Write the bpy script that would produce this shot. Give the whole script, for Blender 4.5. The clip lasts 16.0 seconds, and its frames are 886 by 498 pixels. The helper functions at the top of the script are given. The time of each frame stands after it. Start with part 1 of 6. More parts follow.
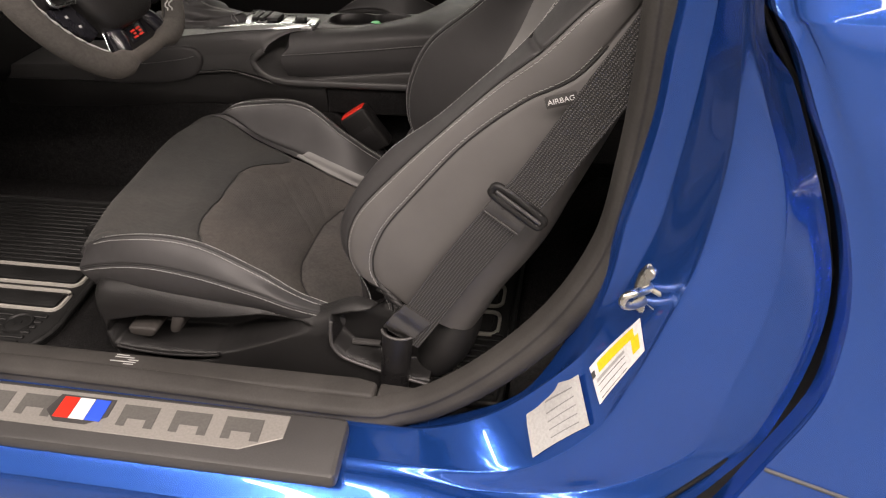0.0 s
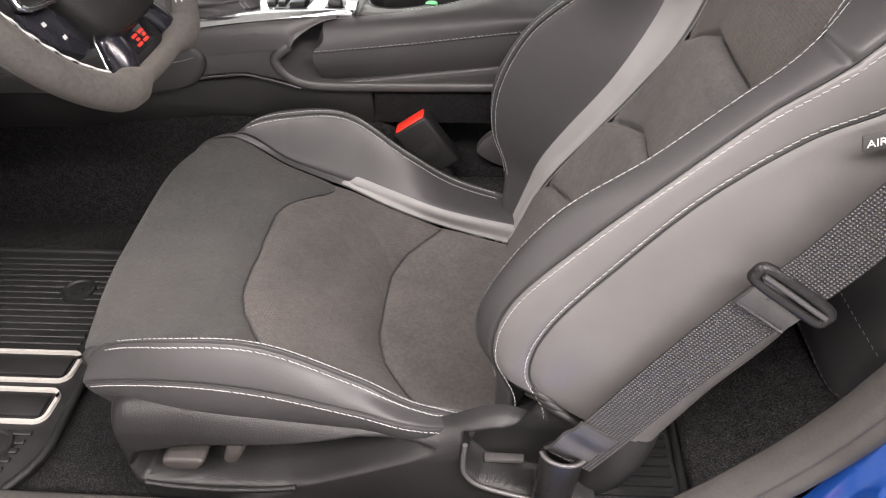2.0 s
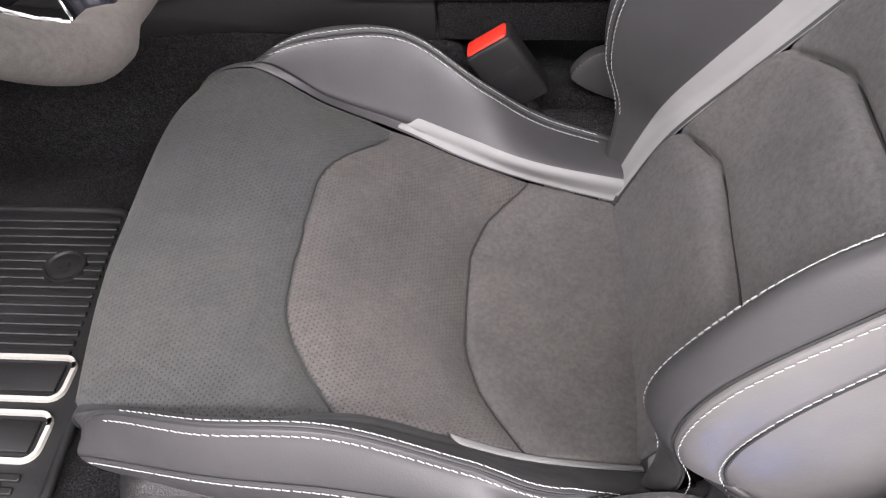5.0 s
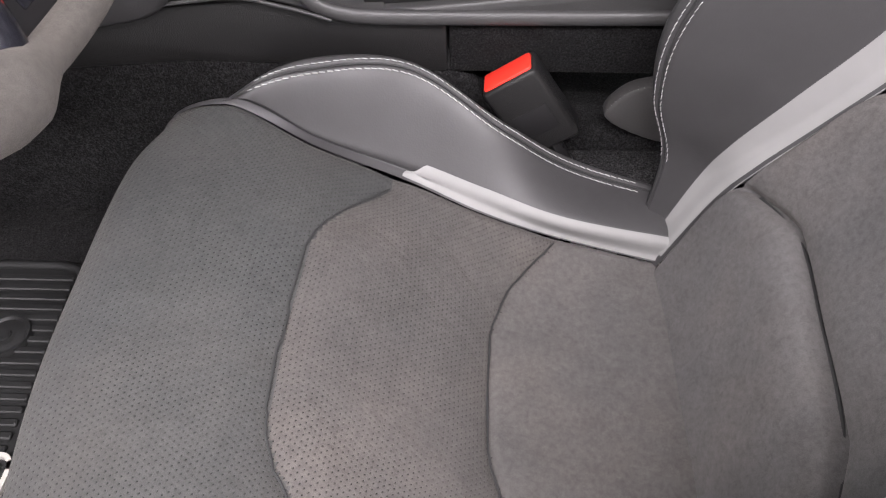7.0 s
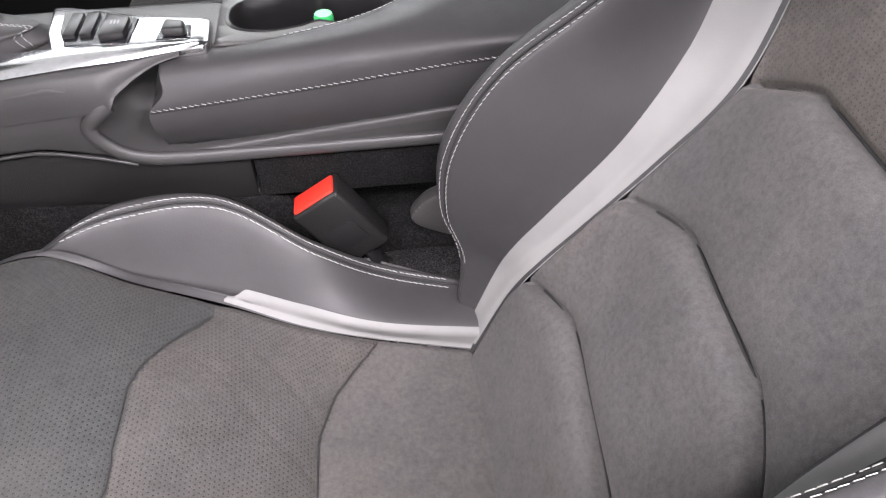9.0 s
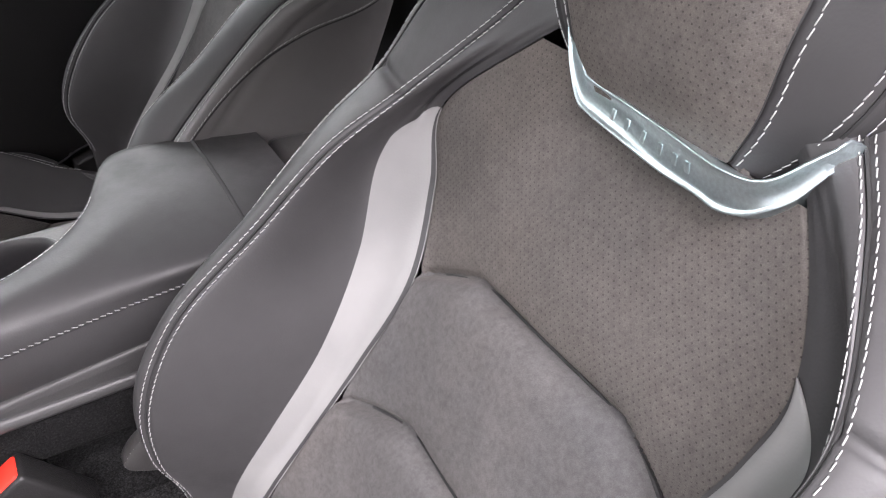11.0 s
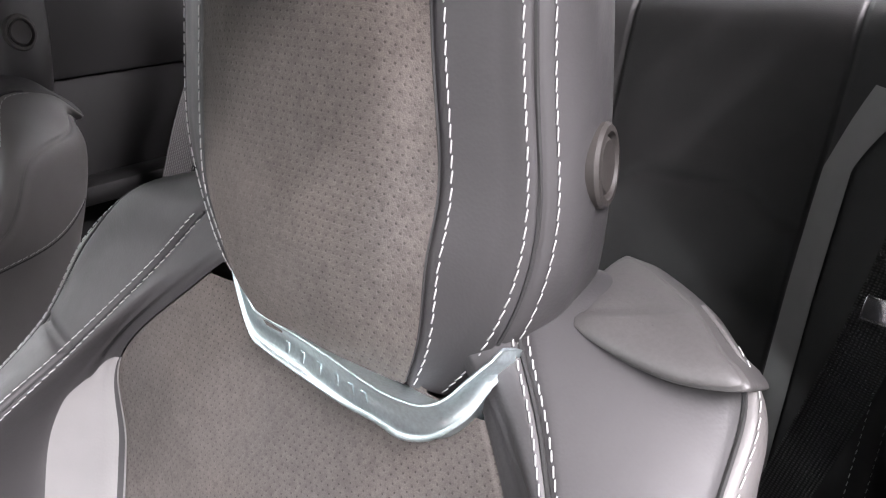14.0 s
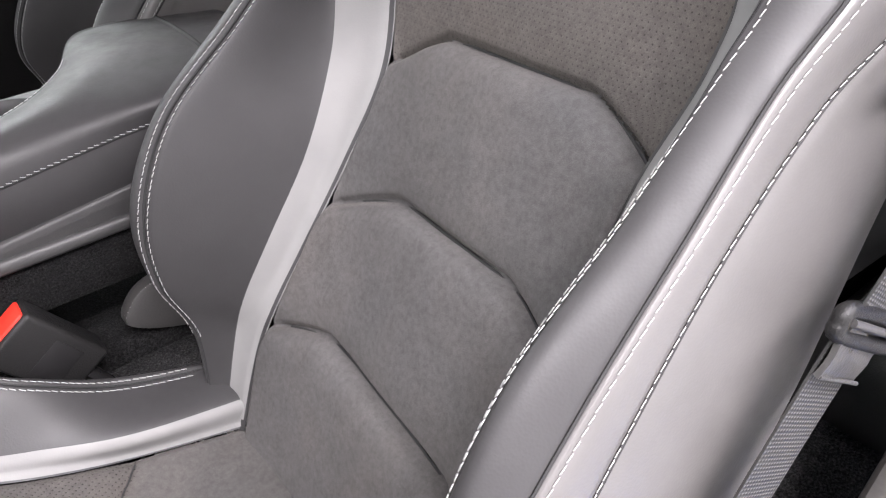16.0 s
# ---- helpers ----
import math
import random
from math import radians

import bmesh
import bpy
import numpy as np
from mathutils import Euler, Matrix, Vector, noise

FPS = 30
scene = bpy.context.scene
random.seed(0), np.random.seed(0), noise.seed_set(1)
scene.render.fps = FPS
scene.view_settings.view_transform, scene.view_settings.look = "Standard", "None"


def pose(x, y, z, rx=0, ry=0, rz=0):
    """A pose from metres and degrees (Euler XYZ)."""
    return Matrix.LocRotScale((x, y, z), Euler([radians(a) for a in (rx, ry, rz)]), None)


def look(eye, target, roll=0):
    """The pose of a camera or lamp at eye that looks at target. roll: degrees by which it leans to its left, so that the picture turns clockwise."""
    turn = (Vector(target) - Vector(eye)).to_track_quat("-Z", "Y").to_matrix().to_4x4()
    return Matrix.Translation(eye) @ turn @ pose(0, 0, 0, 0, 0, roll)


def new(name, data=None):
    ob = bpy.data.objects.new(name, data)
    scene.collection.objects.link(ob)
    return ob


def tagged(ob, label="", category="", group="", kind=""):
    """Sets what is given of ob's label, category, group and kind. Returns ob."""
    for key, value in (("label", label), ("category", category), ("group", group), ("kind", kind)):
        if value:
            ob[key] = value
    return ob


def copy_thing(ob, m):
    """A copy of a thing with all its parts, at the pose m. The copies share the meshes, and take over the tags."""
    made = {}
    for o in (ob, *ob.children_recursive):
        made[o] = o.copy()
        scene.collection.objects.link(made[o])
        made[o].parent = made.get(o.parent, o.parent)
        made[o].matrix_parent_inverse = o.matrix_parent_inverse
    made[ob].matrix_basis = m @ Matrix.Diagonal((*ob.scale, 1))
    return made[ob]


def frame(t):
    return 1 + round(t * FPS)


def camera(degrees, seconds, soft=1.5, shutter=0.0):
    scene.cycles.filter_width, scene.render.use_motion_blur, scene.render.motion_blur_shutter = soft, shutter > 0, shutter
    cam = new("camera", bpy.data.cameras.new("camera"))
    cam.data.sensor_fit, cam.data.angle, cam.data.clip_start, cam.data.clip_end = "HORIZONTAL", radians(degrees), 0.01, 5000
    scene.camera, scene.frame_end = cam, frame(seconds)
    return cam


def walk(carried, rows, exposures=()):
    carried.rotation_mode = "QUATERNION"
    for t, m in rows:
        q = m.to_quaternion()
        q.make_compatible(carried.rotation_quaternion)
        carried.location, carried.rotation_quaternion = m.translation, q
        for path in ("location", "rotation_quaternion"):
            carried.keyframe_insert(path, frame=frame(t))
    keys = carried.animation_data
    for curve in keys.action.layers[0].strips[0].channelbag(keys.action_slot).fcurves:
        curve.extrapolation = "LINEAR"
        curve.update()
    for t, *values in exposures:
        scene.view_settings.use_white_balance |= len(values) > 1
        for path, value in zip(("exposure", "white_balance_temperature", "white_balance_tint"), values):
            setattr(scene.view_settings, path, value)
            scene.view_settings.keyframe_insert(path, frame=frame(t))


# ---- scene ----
cam = camera(61.1, 16.0, 1.2)
PATH = [
    (0, (0.306, -0.955, 1.068), (-0.031, 0.659, -0.064), -2.6),
    (0.5, (0.205, -0.884, 1.059), (-0.109, 0.734, -0.074), -2.6),
    (1, (0.149, -0.804, 1.062), (-0.121, 0.816, -0.079), -2.5),
    (1.5, (0.105, -0.761, 1.046), (-0.117, 0.858, -0.107), -2.5),
    (2, (0.04, -0.682, 1.008), (-0.132, 0.893, -0.213), -2.8),
    (2.5, (-0.024, -0.621, 0.983), (-0.181, 0.891, -0.316), -3.8),
    (3, (-0.036, -0.583, 0.998), (-0.17, 0.854, -0.387), -3.9),
    (3.5, (-0.045, -0.557, 0.994), (-0.178, 0.831, -0.439), -4.3),
    (4, (-0.046, -0.508, 0.983), (-0.18, 0.85, -0.48), -4.4),
    (4.5, (-0.045, -0.483, 0.973), (-0.189, 0.855, -0.507), -4.1),
    (5, (-0.076, -0.436, 0.946), (-0.239, 0.897, -0.536), -4.1),
    (5.2, (-0.1, -0.411, 0.924), (-0.269, 0.926, -0.553), -4.2),
    (7.3, (-0.11, -0.312, 0.891), (-0.23, 1.042, -0.576), -2.9),
    (7.5, (-0.096, -0.317, 0.89), (-0.208, 1.053, -0.564), -3.0),
    (8, (-0.071, -0.322, 0.901), (-0.158, 1.036, -0.565), -2.7),
    (8.5, (-0.045, -0.32, 0.942), (-0.087, 1.038, -0.525), -2.8),
    (9, (-0.027, -0.304, 0.975), (0.101, 1.106, -0.437), -1.8),
    (9.2, (-0.009, -0.294, 0.987), (0.164, 1.123, -0.414), -2.4),
    (11.3, (0.028, -0.257, 1.036), (0.947, 1.099, -0.112), 0.7),
    (11.5, (0.036, -0.256, 1.041), (1.005, 1.091, -0.076), 0.8),
    (12, (0.055, -0.251, 1.053), (1.145, 1.065, 0.015), 0.3),
    (12.5, (0.065, -0.25, 1.069), (1.291, 1.032, 0.145), 0.2),
    (13, (0.072, -0.248, 1.069), (1.396, 0.993, 0.229), -0.5),
    (13.5, (0.081, -0.244, 1.062), (1.46, 0.954, 0.248), -1.2),
    (14, (0.087, -0.259, 1.039), (1.501, 0.914, 0.25), -0.8),
    (14.5, (0.074, -0.266, 0.99), (1.434, 0.923, 0.131), -1.9),
    (15, (0.040, -0.286, 0.949), (1.119, 0.796, 0.095), -3.0),
    (15.5, (-0.012, -0.324, 0.906), (0.958, 0.814, -0.003), -3.3),
    (16, (-0.071, -0.359, 0.895), (0.744, 0.819, -0.111), -4.8),
]
EXPOSURES = [(0, -1.35, 7400, 20), (1, -0.6, 7200, 20), (2, -0.26, 6800, 19), (3.5, 0.0, 6500, 19), (5, 0.0, 6400, 19), (7.5, 0.12, 6400, 20), (9, 0.3, 6350, 21), (11.5, 0.55, 6350, 21), (13.5, 0.75, 6350, 21), (15, 0.6, 6350, 21), (16, 0.32, 6350, 19)]
walk(cam, [(t, look(eye, target, roll)) for t, eye, target, roll in PATH], EXPOSURES)

# ---------------------------------------------------------------- light
world = bpy.data.worlds.new("garage_air")
scene.world = world
world.use_nodes = True
world.node_tree.nodes["Background"].inputs[0].default_value = (0.62, 0.66, 0.72, 1)
world.node_tree.nodes["Background"].inputs[1].default_value = 0.05


def tube_lamp(x, y, z, length, width, watts, warm=(1.0, 0.985, 0.965), turn=0):
    lamp = bpy.data.lights.new("strip_light_glow", "AREA")
    lamp.shape, lamp.size, lamp.size_y, lamp.energy, lamp.color = "RECTANGLE", length, width, watts, warm
    ob = new("strip_light_glow", lamp)
    ob.matrix_world = pose(x, y, z, 0, 0, turn)
    return ob


CEIL = 3.3
# rows of ceiling strips: assumed places and watts, some added to fill the cabin; the tint of the car glass is put into
# the colour of the front and far ones
LAMPS = {(-5.6, 0.9): 130, (-5.6, 2.6): 190, (-0.3, 4.4): 150, (-3.0, 4.4): 90,
         (-2.8, -2.2): 200, (-0.2, -2.4): 250, (2.6, -2.2): 440, (-0.6, -1.65): 120, (1.9, -1.65): 170, (4.4, -1.65): 150, (1.4, -1.2): 50, (3.0, 1.8): 80, (0.5, -6.2): 90, (3.4, -6.2): 90}
for (lx, ly), watts in LAMPS.items():
    tube_lamp(lx, ly, CEIL - 0.13, 2.4, 0.14, watts, (0.92, 1.0, 0.955) if lx < -3 or ly > 0 else (1.0, 0.985, 0.965))
# added soft fill panel before the plain south wall, which has no opening
south_fill = tube_lamp(0.2, -6.6, 1.7, 6.0, 2.6, 30, (0.97, 0.985, 1.0))
south_fill.matrix_world = look((0.2, -6.6, 1.7), (0.2, 0, 1.0))
south_fill.name = "garage_door_daylight"

# ---------------------------------------------------------------- materials


def mat(name, colour, rough=0.6, metal=0.0, **more):
    m = bpy.data.materials.new(name)
    m.use_nodes = True
    n, l = m.node_tree.nodes, m.node_tree.links
    b = n["Principled BSDF"]
    b.inputs["Base Color"].default_value = (*colour, 1)
    b.inputs["Roughness"].default_value, b.inputs["Metallic"].default_value = rough, metal
    for key, value in more.items():
        b.inputs[key.replace("_", " ")].default_value = value
    return m, n, l, b


def noise_node(n, l, scale, detail=4, rough=0.55, coords="Object", stretch=None):
    co = n.new("ShaderNodeTexCoord")
    t = n.new("ShaderNodeTexNoise")
    t.inputs["Scale"].default_value, t.inputs["Detail"].default_value, t.inputs["Roughness"].default_value = scale, detail, rough
    if stretch:
        mp = n.new("ShaderNodeMapping")
        mp.inputs["Scale"].default_value = stretch
        l.new(co.outputs[coords], mp.inputs[0])
        l.new(mp.outputs[0], t.inputs["Vector"])
    else:
        l.new(co.outputs[coords], t.inputs["Vector"])
    return t.outputs["Fac"]


def ramp(n, l, fac, stops):
    r = n.new("ShaderNodeValToRGB")
    e = r.color_ramp.elements
    while len(e) < len(stops):
        e.new(0.5)
    for k, (p, c) in zip(e, stops):
        k.position, k.color = p, (*c, 1) if len(c) == 3 else c
    l.new(fac, r.inputs[0])
    return r.outputs[0]


def mult(n, l, a, b, how="MULTIPLY", fac=1.0):
    m = n.new("ShaderNodeMix")
    m.data_type, m.blend_type = "RGBA", how
    m.inputs[0].default_value = fac
    l.new(a, m.inputs[6])
    l.new(b, m.inputs[7])
    return m.outputs[2]


def bump(n, l, b, *layers):
    last = None
    for h, strength, dist in layers:
        k = n.new("ShaderNodeBump")
        k.inputs["Strength"].default_value, k.inputs["Distance"].default_value = strength, dist
        l.new(h, k.inputs["Height"])
        if last:
            l.new(last, k.inputs["Normal"])
        last = k.outputs[0]
    l.new(last, b.inputs["Normal"])


def math_node(n, l, op, a, b=None, c=None):
    k = n.new("ShaderNodeMath")
    k.operation = op
    for i, v in enumerate((a, b, c)):
        if v is None:
            continue
        if isinstance(v, (int, float)):
            k.inputs[i].default_value = v
        else:
            l.new(v, k.inputs[i])
    return k.outputs[0]


def shade(c, f):
    return tuple(min(1, x * f) for x in c)


def mottled(name, colour, rough, grain=260, spread=0.25, relief=0.0006, blotch=9, metal=0.0, rough_spread=0.1, **more):
    """A surface with fine grain and broad stains."""
    m, n, l, b = mat(name, colour, rough, metal, **more)
    fine, broad = noise_node(n, l, grain, 3), noise_node(n, l, blotch, 5, 0.6)
    c1 = ramp(n, l, broad, [(0.3, shade(colour, 1 - spread)), (0.7, shade(colour, 1 + spread))])
    c2 = ramp(n, l, fine, [(0.3, (0.82,) * 3), (0.7, (1.0,) * 3)])
    l.new(mult(n, l, c1, c2), b.inputs["Base Color"])
    r = ramp(n, l, broad, [(0.25, (max(0.02, rough - rough_spread),) * 3), (0.75, (min(1, rough + rough_spread),) * 3)])
    l.new(r, b.inputs["Roughness"])
    if relief:
        bump(n, l, b, (fine, 0.5, relief))
    return m


def leather_mat(name, colour, rough, gloss):
    """Grained hide: small cells, soft wrinkles, slightly uneven gloss."""
    m, n, l, b = mat(name, colour, rough, Specular_IOR_Level=gloss)
    co = n.new("ShaderNodeTexCoord")
    cells = n.new("ShaderNodeTexVoronoi")
    cells.inputs["Scale"].default_value = 620
    l.new(co.outputs["Object"], cells.inputs["Vector"])
    wr = noise_node(n, l, 34, 6, 0.62)
    broad = noise_node(n, l, 7, 4)
    c1 = ramp(n, l, broad, [(0.3, shade(colour, 0.85)), (0.7, shade(colour, 1.15))])
    l.new(c1, b.inputs["Base Color"])
    l.new(ramp(n, l, wr, [(0.3, (rough - 0.07,) * 3), (0.7, (rough + 0.1,) * 3)]), b.inputs["Roughness"])
    bump(n, l, b, (cells.outputs["Distance"], 0.18, 0.0003), (wr, 0.2, 0.0009))
    return m


def suede_mat(name, colour, holes=0.005, strength=1.0):
    """Napped microfibre with brushed blotches; small punched holes in staggered rows."""
    m, n, l, b = mat(name, colour, 0.95)
    b.inputs["Sheen Weight"].default_value, b.inputs["Sheen Roughness"].default_value = 0.08, 0.5
    b.inputs["Sheen Tint"].default_value = (0.75, 0.68, 0.62, 1)
    b.inputs["Specular IOR Level"].default_value = 0.15
    broad, mid, fine = noise_node(n, l, 6, 4, 0.6), noise_node(n, l, 38, 5, 0.65), noise_node(n, l, 1500, 2)
    c = ramp(n, l, broad, [(0.30, shade((colour[0] * 0.96, colour[1] * 0.99, colour[2] * 1.01), 0.84)), (0.5, colour), (0.70, shade((colour[0] * 1.04, colour[1], colour[2] * 0.97), 1.15))])
    c = mult(n, l, c, ramp(n, l, mid, [(0.3, (0.84, 0.835, 0.83)), (0.5, (0.95,) * 3), (0.7, (1.0,) * 3)]))
    nap = noise_node(n, l, 210, 4, 0.7)
    c = mult(n, l, c, ramp(n, l, nap, [(0.32, (0.79,) * 3), (0.5, (0.96,) * 3), (0.68, (1.10,) * 3)]))
    c = mult(n, l, c, ramp(n, l, fine, [(0.3, (0.75,) * 3), (0.7, (1.0,) * 3)]))
    layers = [(fine, 0.5, 0.0005), (mid, 0.15, 0.002)]
    if holes:
        uv = n.new("ShaderNodeUVMap")
        sep = n.new("ShaderNodeSeparateXYZ")
        l.new(uv.outputs[0], sep.inputs[0])
        y = math_node(n, l, "DIVIDE", sep.outputs[1], holes * 0.8)
        row = math_node(n, l, "FLOOR", y)
        x = math_node(n, l, "ADD", math_node(n, l, "DIVIDE", sep.outputs[0], holes), math_node(n, l, "MULTIPLY", row, 0.5))
        fx = math_node(n, l, "SUBTRACT", math_node(n, l, "FRACT", x), 0.5)
        fy = math_node(n, l, "MULTIPLY", math_node(n, l, "SUBTRACT", math_node(n, l, "FRACT", y), 0.5), 0.8)
        r = math_node(n, l, "SQRT", math_node(n, l, "ADD", math_node(n, l, "MULTIPLY", fx, fx), math_node(n, l, "MULTIPLY", fy, fy)))
        hole = math_node(n, l, "LESS_THAN", r, 0.125)
        # the nap closes over part of the holes
        hole = math_node(n, l, "MULTIPLY", hole, ramp(n, l, noise_node(n, l, 17, 4, 0.6), [(0.30, (0.3,) * 3), (0.50, (1,) * 3)]))
        dark = ramp(n, l, hole, [(0.0, (1,) * 3), (1.0, (0.25 + 0.4 * (1 - strength),) * 3)])
        c = mult(n, l, c, dark)
        pit = ramp(n, l, r, [(0.1, (0,) * 3), (0.28, (1,) * 3)])
        layers.append((pit, 0.6 * strength, 0.0006))
    l.new(c, b.inputs["Base Color"])
    bump(n, l, b, *layers)
    return m


SUEDE_TOP = suede_mat("upper_back_suede", (0.086, 0.078, 0.072), 0.0044, 0.35)
SUEDE_BACK = suede_mat("back_suede", (0.086, 0.083, 0.082), 0)
SUEDE_FRONT = suede_mat("front_cushion_suede", (0.047, 0.0478, 0.0468), 0.0046, 0.95)
SUEDE_MID = suede_mat("worn_cushion_suede", (0.069, 0.0645, 0.061), 0.0046, 1.0)
SUEDE_REAR = suede_mat("rear_cushion_suede", (0.075, 0.071, 0.068), 0)
SUEDE_SOFT = suede_mat("soft_charcoal_suede", (0.077, 0.070, 0.064), 0.0044, 0.35)
SUEDE_PLAIN = suede_mat("plain_charcoal_suede", (0.064, 0.060, 0.055), 0)
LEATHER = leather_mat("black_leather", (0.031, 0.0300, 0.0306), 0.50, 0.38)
# far paler than the leather: the light from the door is in this colour
LIT_SIDE = leather_mat("door_lit_side_vinyl", (0.086, 0.082, 0.080), 0.43, 0.6)
VINYL = leather_mat("black_vinyl", (0.017, 0.0164, 0.0164), 0.52, 0.3)
PALE = leather_mat("pale_grey_leather", (0.178, 0.176, 0.172), 0.7, 0.25)
THREAD = mottled("white_thread", (0.40, 0.40, 0.39), 0.7, 900, 0.1, 0)
SEAM = mat("dark_seam", (0.012, 0.012, 0.012), 0.8)[0]
PLASTIC = mottled("grained_black_plastic", (0.013, 0.0126, 0.0126), 0.38, 800, 0.15, 0.0011, Specular_IOR_Level=0.27)
CONSOLE_PLASTIC = mottled("satin_graphite_plastic", (0.046, 0.045, 0.045), 0.45, 900, 0.12, 0.0004, Specular_IOR_Level=0.4)
PLASTIC_SMOOTH = mottled("satin_black_plastic", (0.012, 0.0115, 0.012), 0.33, 300, 0.15, 0, Specular_IOR_Level=0.35)
PLASTIC_GREY = mottled("dark_grey_plastic", (0.05, 0.048, 0.047), 0.45, 500, 0.12, 0.0003)
PLASTIC_DIM = mottled("dim_brown_plastic", (0.030, 0.027, 0.025), 0.5, 500, 0.12, 0.0003, Specular_IOR_Level=0.3)
SILVER_DARK = mottled("etched_silver", (0.13, 0.125, 0.118), 0.5, 300, 0.06, 0, 9, 0.3)
GLOSS_SATIN = mottled("polished_black_plastic", (0.010, 0.010, 0.013), 0.24, 300, 0.1, 0, Specular_IOR_Level=0.5)
GLOSS = mottled("gloss_black_plastic", (0.010, 0.010, 0.012), 0.12, 300, 0.1, 0)


def carpet_mat(name, k):
    """Short tufted pile: dark gaps between paler tips, with flattened patches."""
    m, n, l, b = mat(name, (0.015, 0.0145, 0.0147), 0.98, Specular_IOR_Level=0.03)
    tuft, mid, broad = noise_node(n, l, 520, 3, 0.7), noise_node(n, l, 90, 4, 0.6), noise_node(n, l, 9, 4)
    c = ramp(n, l, tuft, [(0.34, shade((0.004, 0.0039, 0.004), k)), (0.52, shade((0.014, 0.0136, 0.0138), k)), (0.72, shade((0.036, 0.035, 0.0352), k))])
    c = mult(n, l, c, ramp(n, l, mid, [(0.3, (0.6,) * 3), (0.7, (1.0,) * 3)]))
    l.new(mult(n, l, c, ramp(n, l, broad, [(0.3, (0.7,) * 3), (0.7, (1.0,) * 3)])), b.inputs["Base Color"])
    bump(n, l, b, (tuft, 0.9, 0.003), (mid, 0.5, 0.004))
    return m


# one carpet in two tones; the paler has the light on it painted in
CARPET, CARPET_LIT = carpet_mat("charcoal_carpet", 1.4), carpet_mat("grey_carpet", 2.6)
RUBBER = mottled("black_rubber", (0.010, 0.010, 0.010), 0.55, 400, 0.25, 0.0004, 20, Specular_IOR_Level=0.25)
SEAL = mottled("dusty_rubber_seal", (0.042, 0.0395, 0.037), 0.6, 350, 0.25, 0.0004, 10, Specular_IOR_Level=0.2)
CHROME = mottled("satin_chrome", (0.78, 0.79, 0.80), 0.2, 200, 0.05, 0, 9, 1.0, 0.05)
ALLOY = mottled("satin_alloy", (0.74, 0.86, 0.88), 0.35, 500, 0.05, 0, 9, 1.0, 0.06)
ZINC = mottled("zinc_plated_steel", (0.70, 0.68, 0.62), 0.28, 200, 0.15, 0.0004, 40, 1.0)
RED = mottled("red_plastic", (0.72, 0.035, 0.02), 0.4, 300, 0.08, 0)
GREEN = mottled("green_plastic", (0.03, 0.45, 0.12), 0.25, 300, 0.1, 0)
WHITE = mottled("white_print", (0.7, 0.7, 0.7), 0.6, 300, 0.05, 0)
PAPER = mottled("grey_paper", (0.38, 0.38, 0.37), 0.6, 300, 0.06, 0)
YELLOW = mottled("yellow_print", (0.85, 0.6, 0.02), 0.5, 300, 0.05, 0)
FAINT = mottled("faint_grey_print", (0.2, 0.2, 0.2), 0.6, 300, 0.05, 0)
INK = mat("dark_ink", (0.05, 0.05, 0.05), 0.7)[0]
BLUE_PRINT = mat("blue_print", (0.02, 0.08, 0.6), 0.5)[0]
CONCRETE = mottled("coated_concrete", (0.22, 0.22, 0.216), 0.35, 60, 0.18, 0.001, 1.3)
SATIN = mottled("satin_webbing", (0.04, 0.0385, 0.0375), 0.36, 500, 0.15, 0.0008, 60)
PLASTER = mottled("white_plaster", (0.72, 0.72, 0.71), 0.8, 80, 0.06, 0.001, 0.7)
TRIM = mottled("matt_black_trim", (0.007, 0.0068, 0.0068), 0.65, 500, 0.15, 0.0004, Specular_IOR_Level=0.15)
FELT = mottled("dark_headliner", (0.022, 0.022, 0.022), 0.95, 500, 0.15, 0.001, Specular_IOR_Level=0.05)
SILVER = mottled("brushed_silver", (0.30, 0.285, 0.265), 0.42, 300, 0.06, 0, 9, 0.3)


def paint_mat():
    m, n, l, b = mat("metallic_blue_paint", (0.004, 0.03, 0.28), 0.22, 0.75)
    b.inputs["Coat Weight"].default_value, b.inputs["Coat Roughness"].default_value = 1.0, 0.025
    flake, broad = noise_node(n, l, 2600, 1), noise_node(n, l, 5, 3)
    c = ramp(n, l, flake, [(0.3, (0.0082, 0.064, 0.315)), (0.7, (0.0162, 0.115, 0.52))])
    l.new(mult(n, l, c, ramp(n, l, broad, [(0.3, (0.9,) * 3), (0.7, (1.0,) * 3)])), b.inputs["Base Color"])
    return m


def webbing_mat():
    """Woven belt: a fine basket weave."""
    m, n, l, b = mat("woven_belt", (0.05, 0.048, 0.047), 0.6)
    uv = n.new("ShaderNodeUVMap")
    ribs = []
    for way, size in (("X", 95), ("Y", 125)):
        w = n.new("ShaderNodeTexWave")
        w.wave_type, w.bands_direction = "BANDS", way
        w.inputs["Scale"].default_value, w.inputs["Distortion"].default_value = size, 1.2
        l.new(uv.outputs[0], w.inputs["Vector"])
        ribs.append(w.outputs["Fac"])
    weave = math_node(n, l, "MULTIPLY", *ribs)
    l.new(ramp(n, l, weave, [(0.05, (0.013, 0.0125, 0.0122)), (0.35, (0.039, 0.0377, 0.0368)), (0.9, (0.080, 0.0775, 0.0755))]), b.inputs["Base Color"])
    bump(n, l, b, (weave, 0.8, 0.0012))
    return m


PAINT, WEB = paint_mat(), webbing_mat()

# ---------------------------------------------------------------- building tools


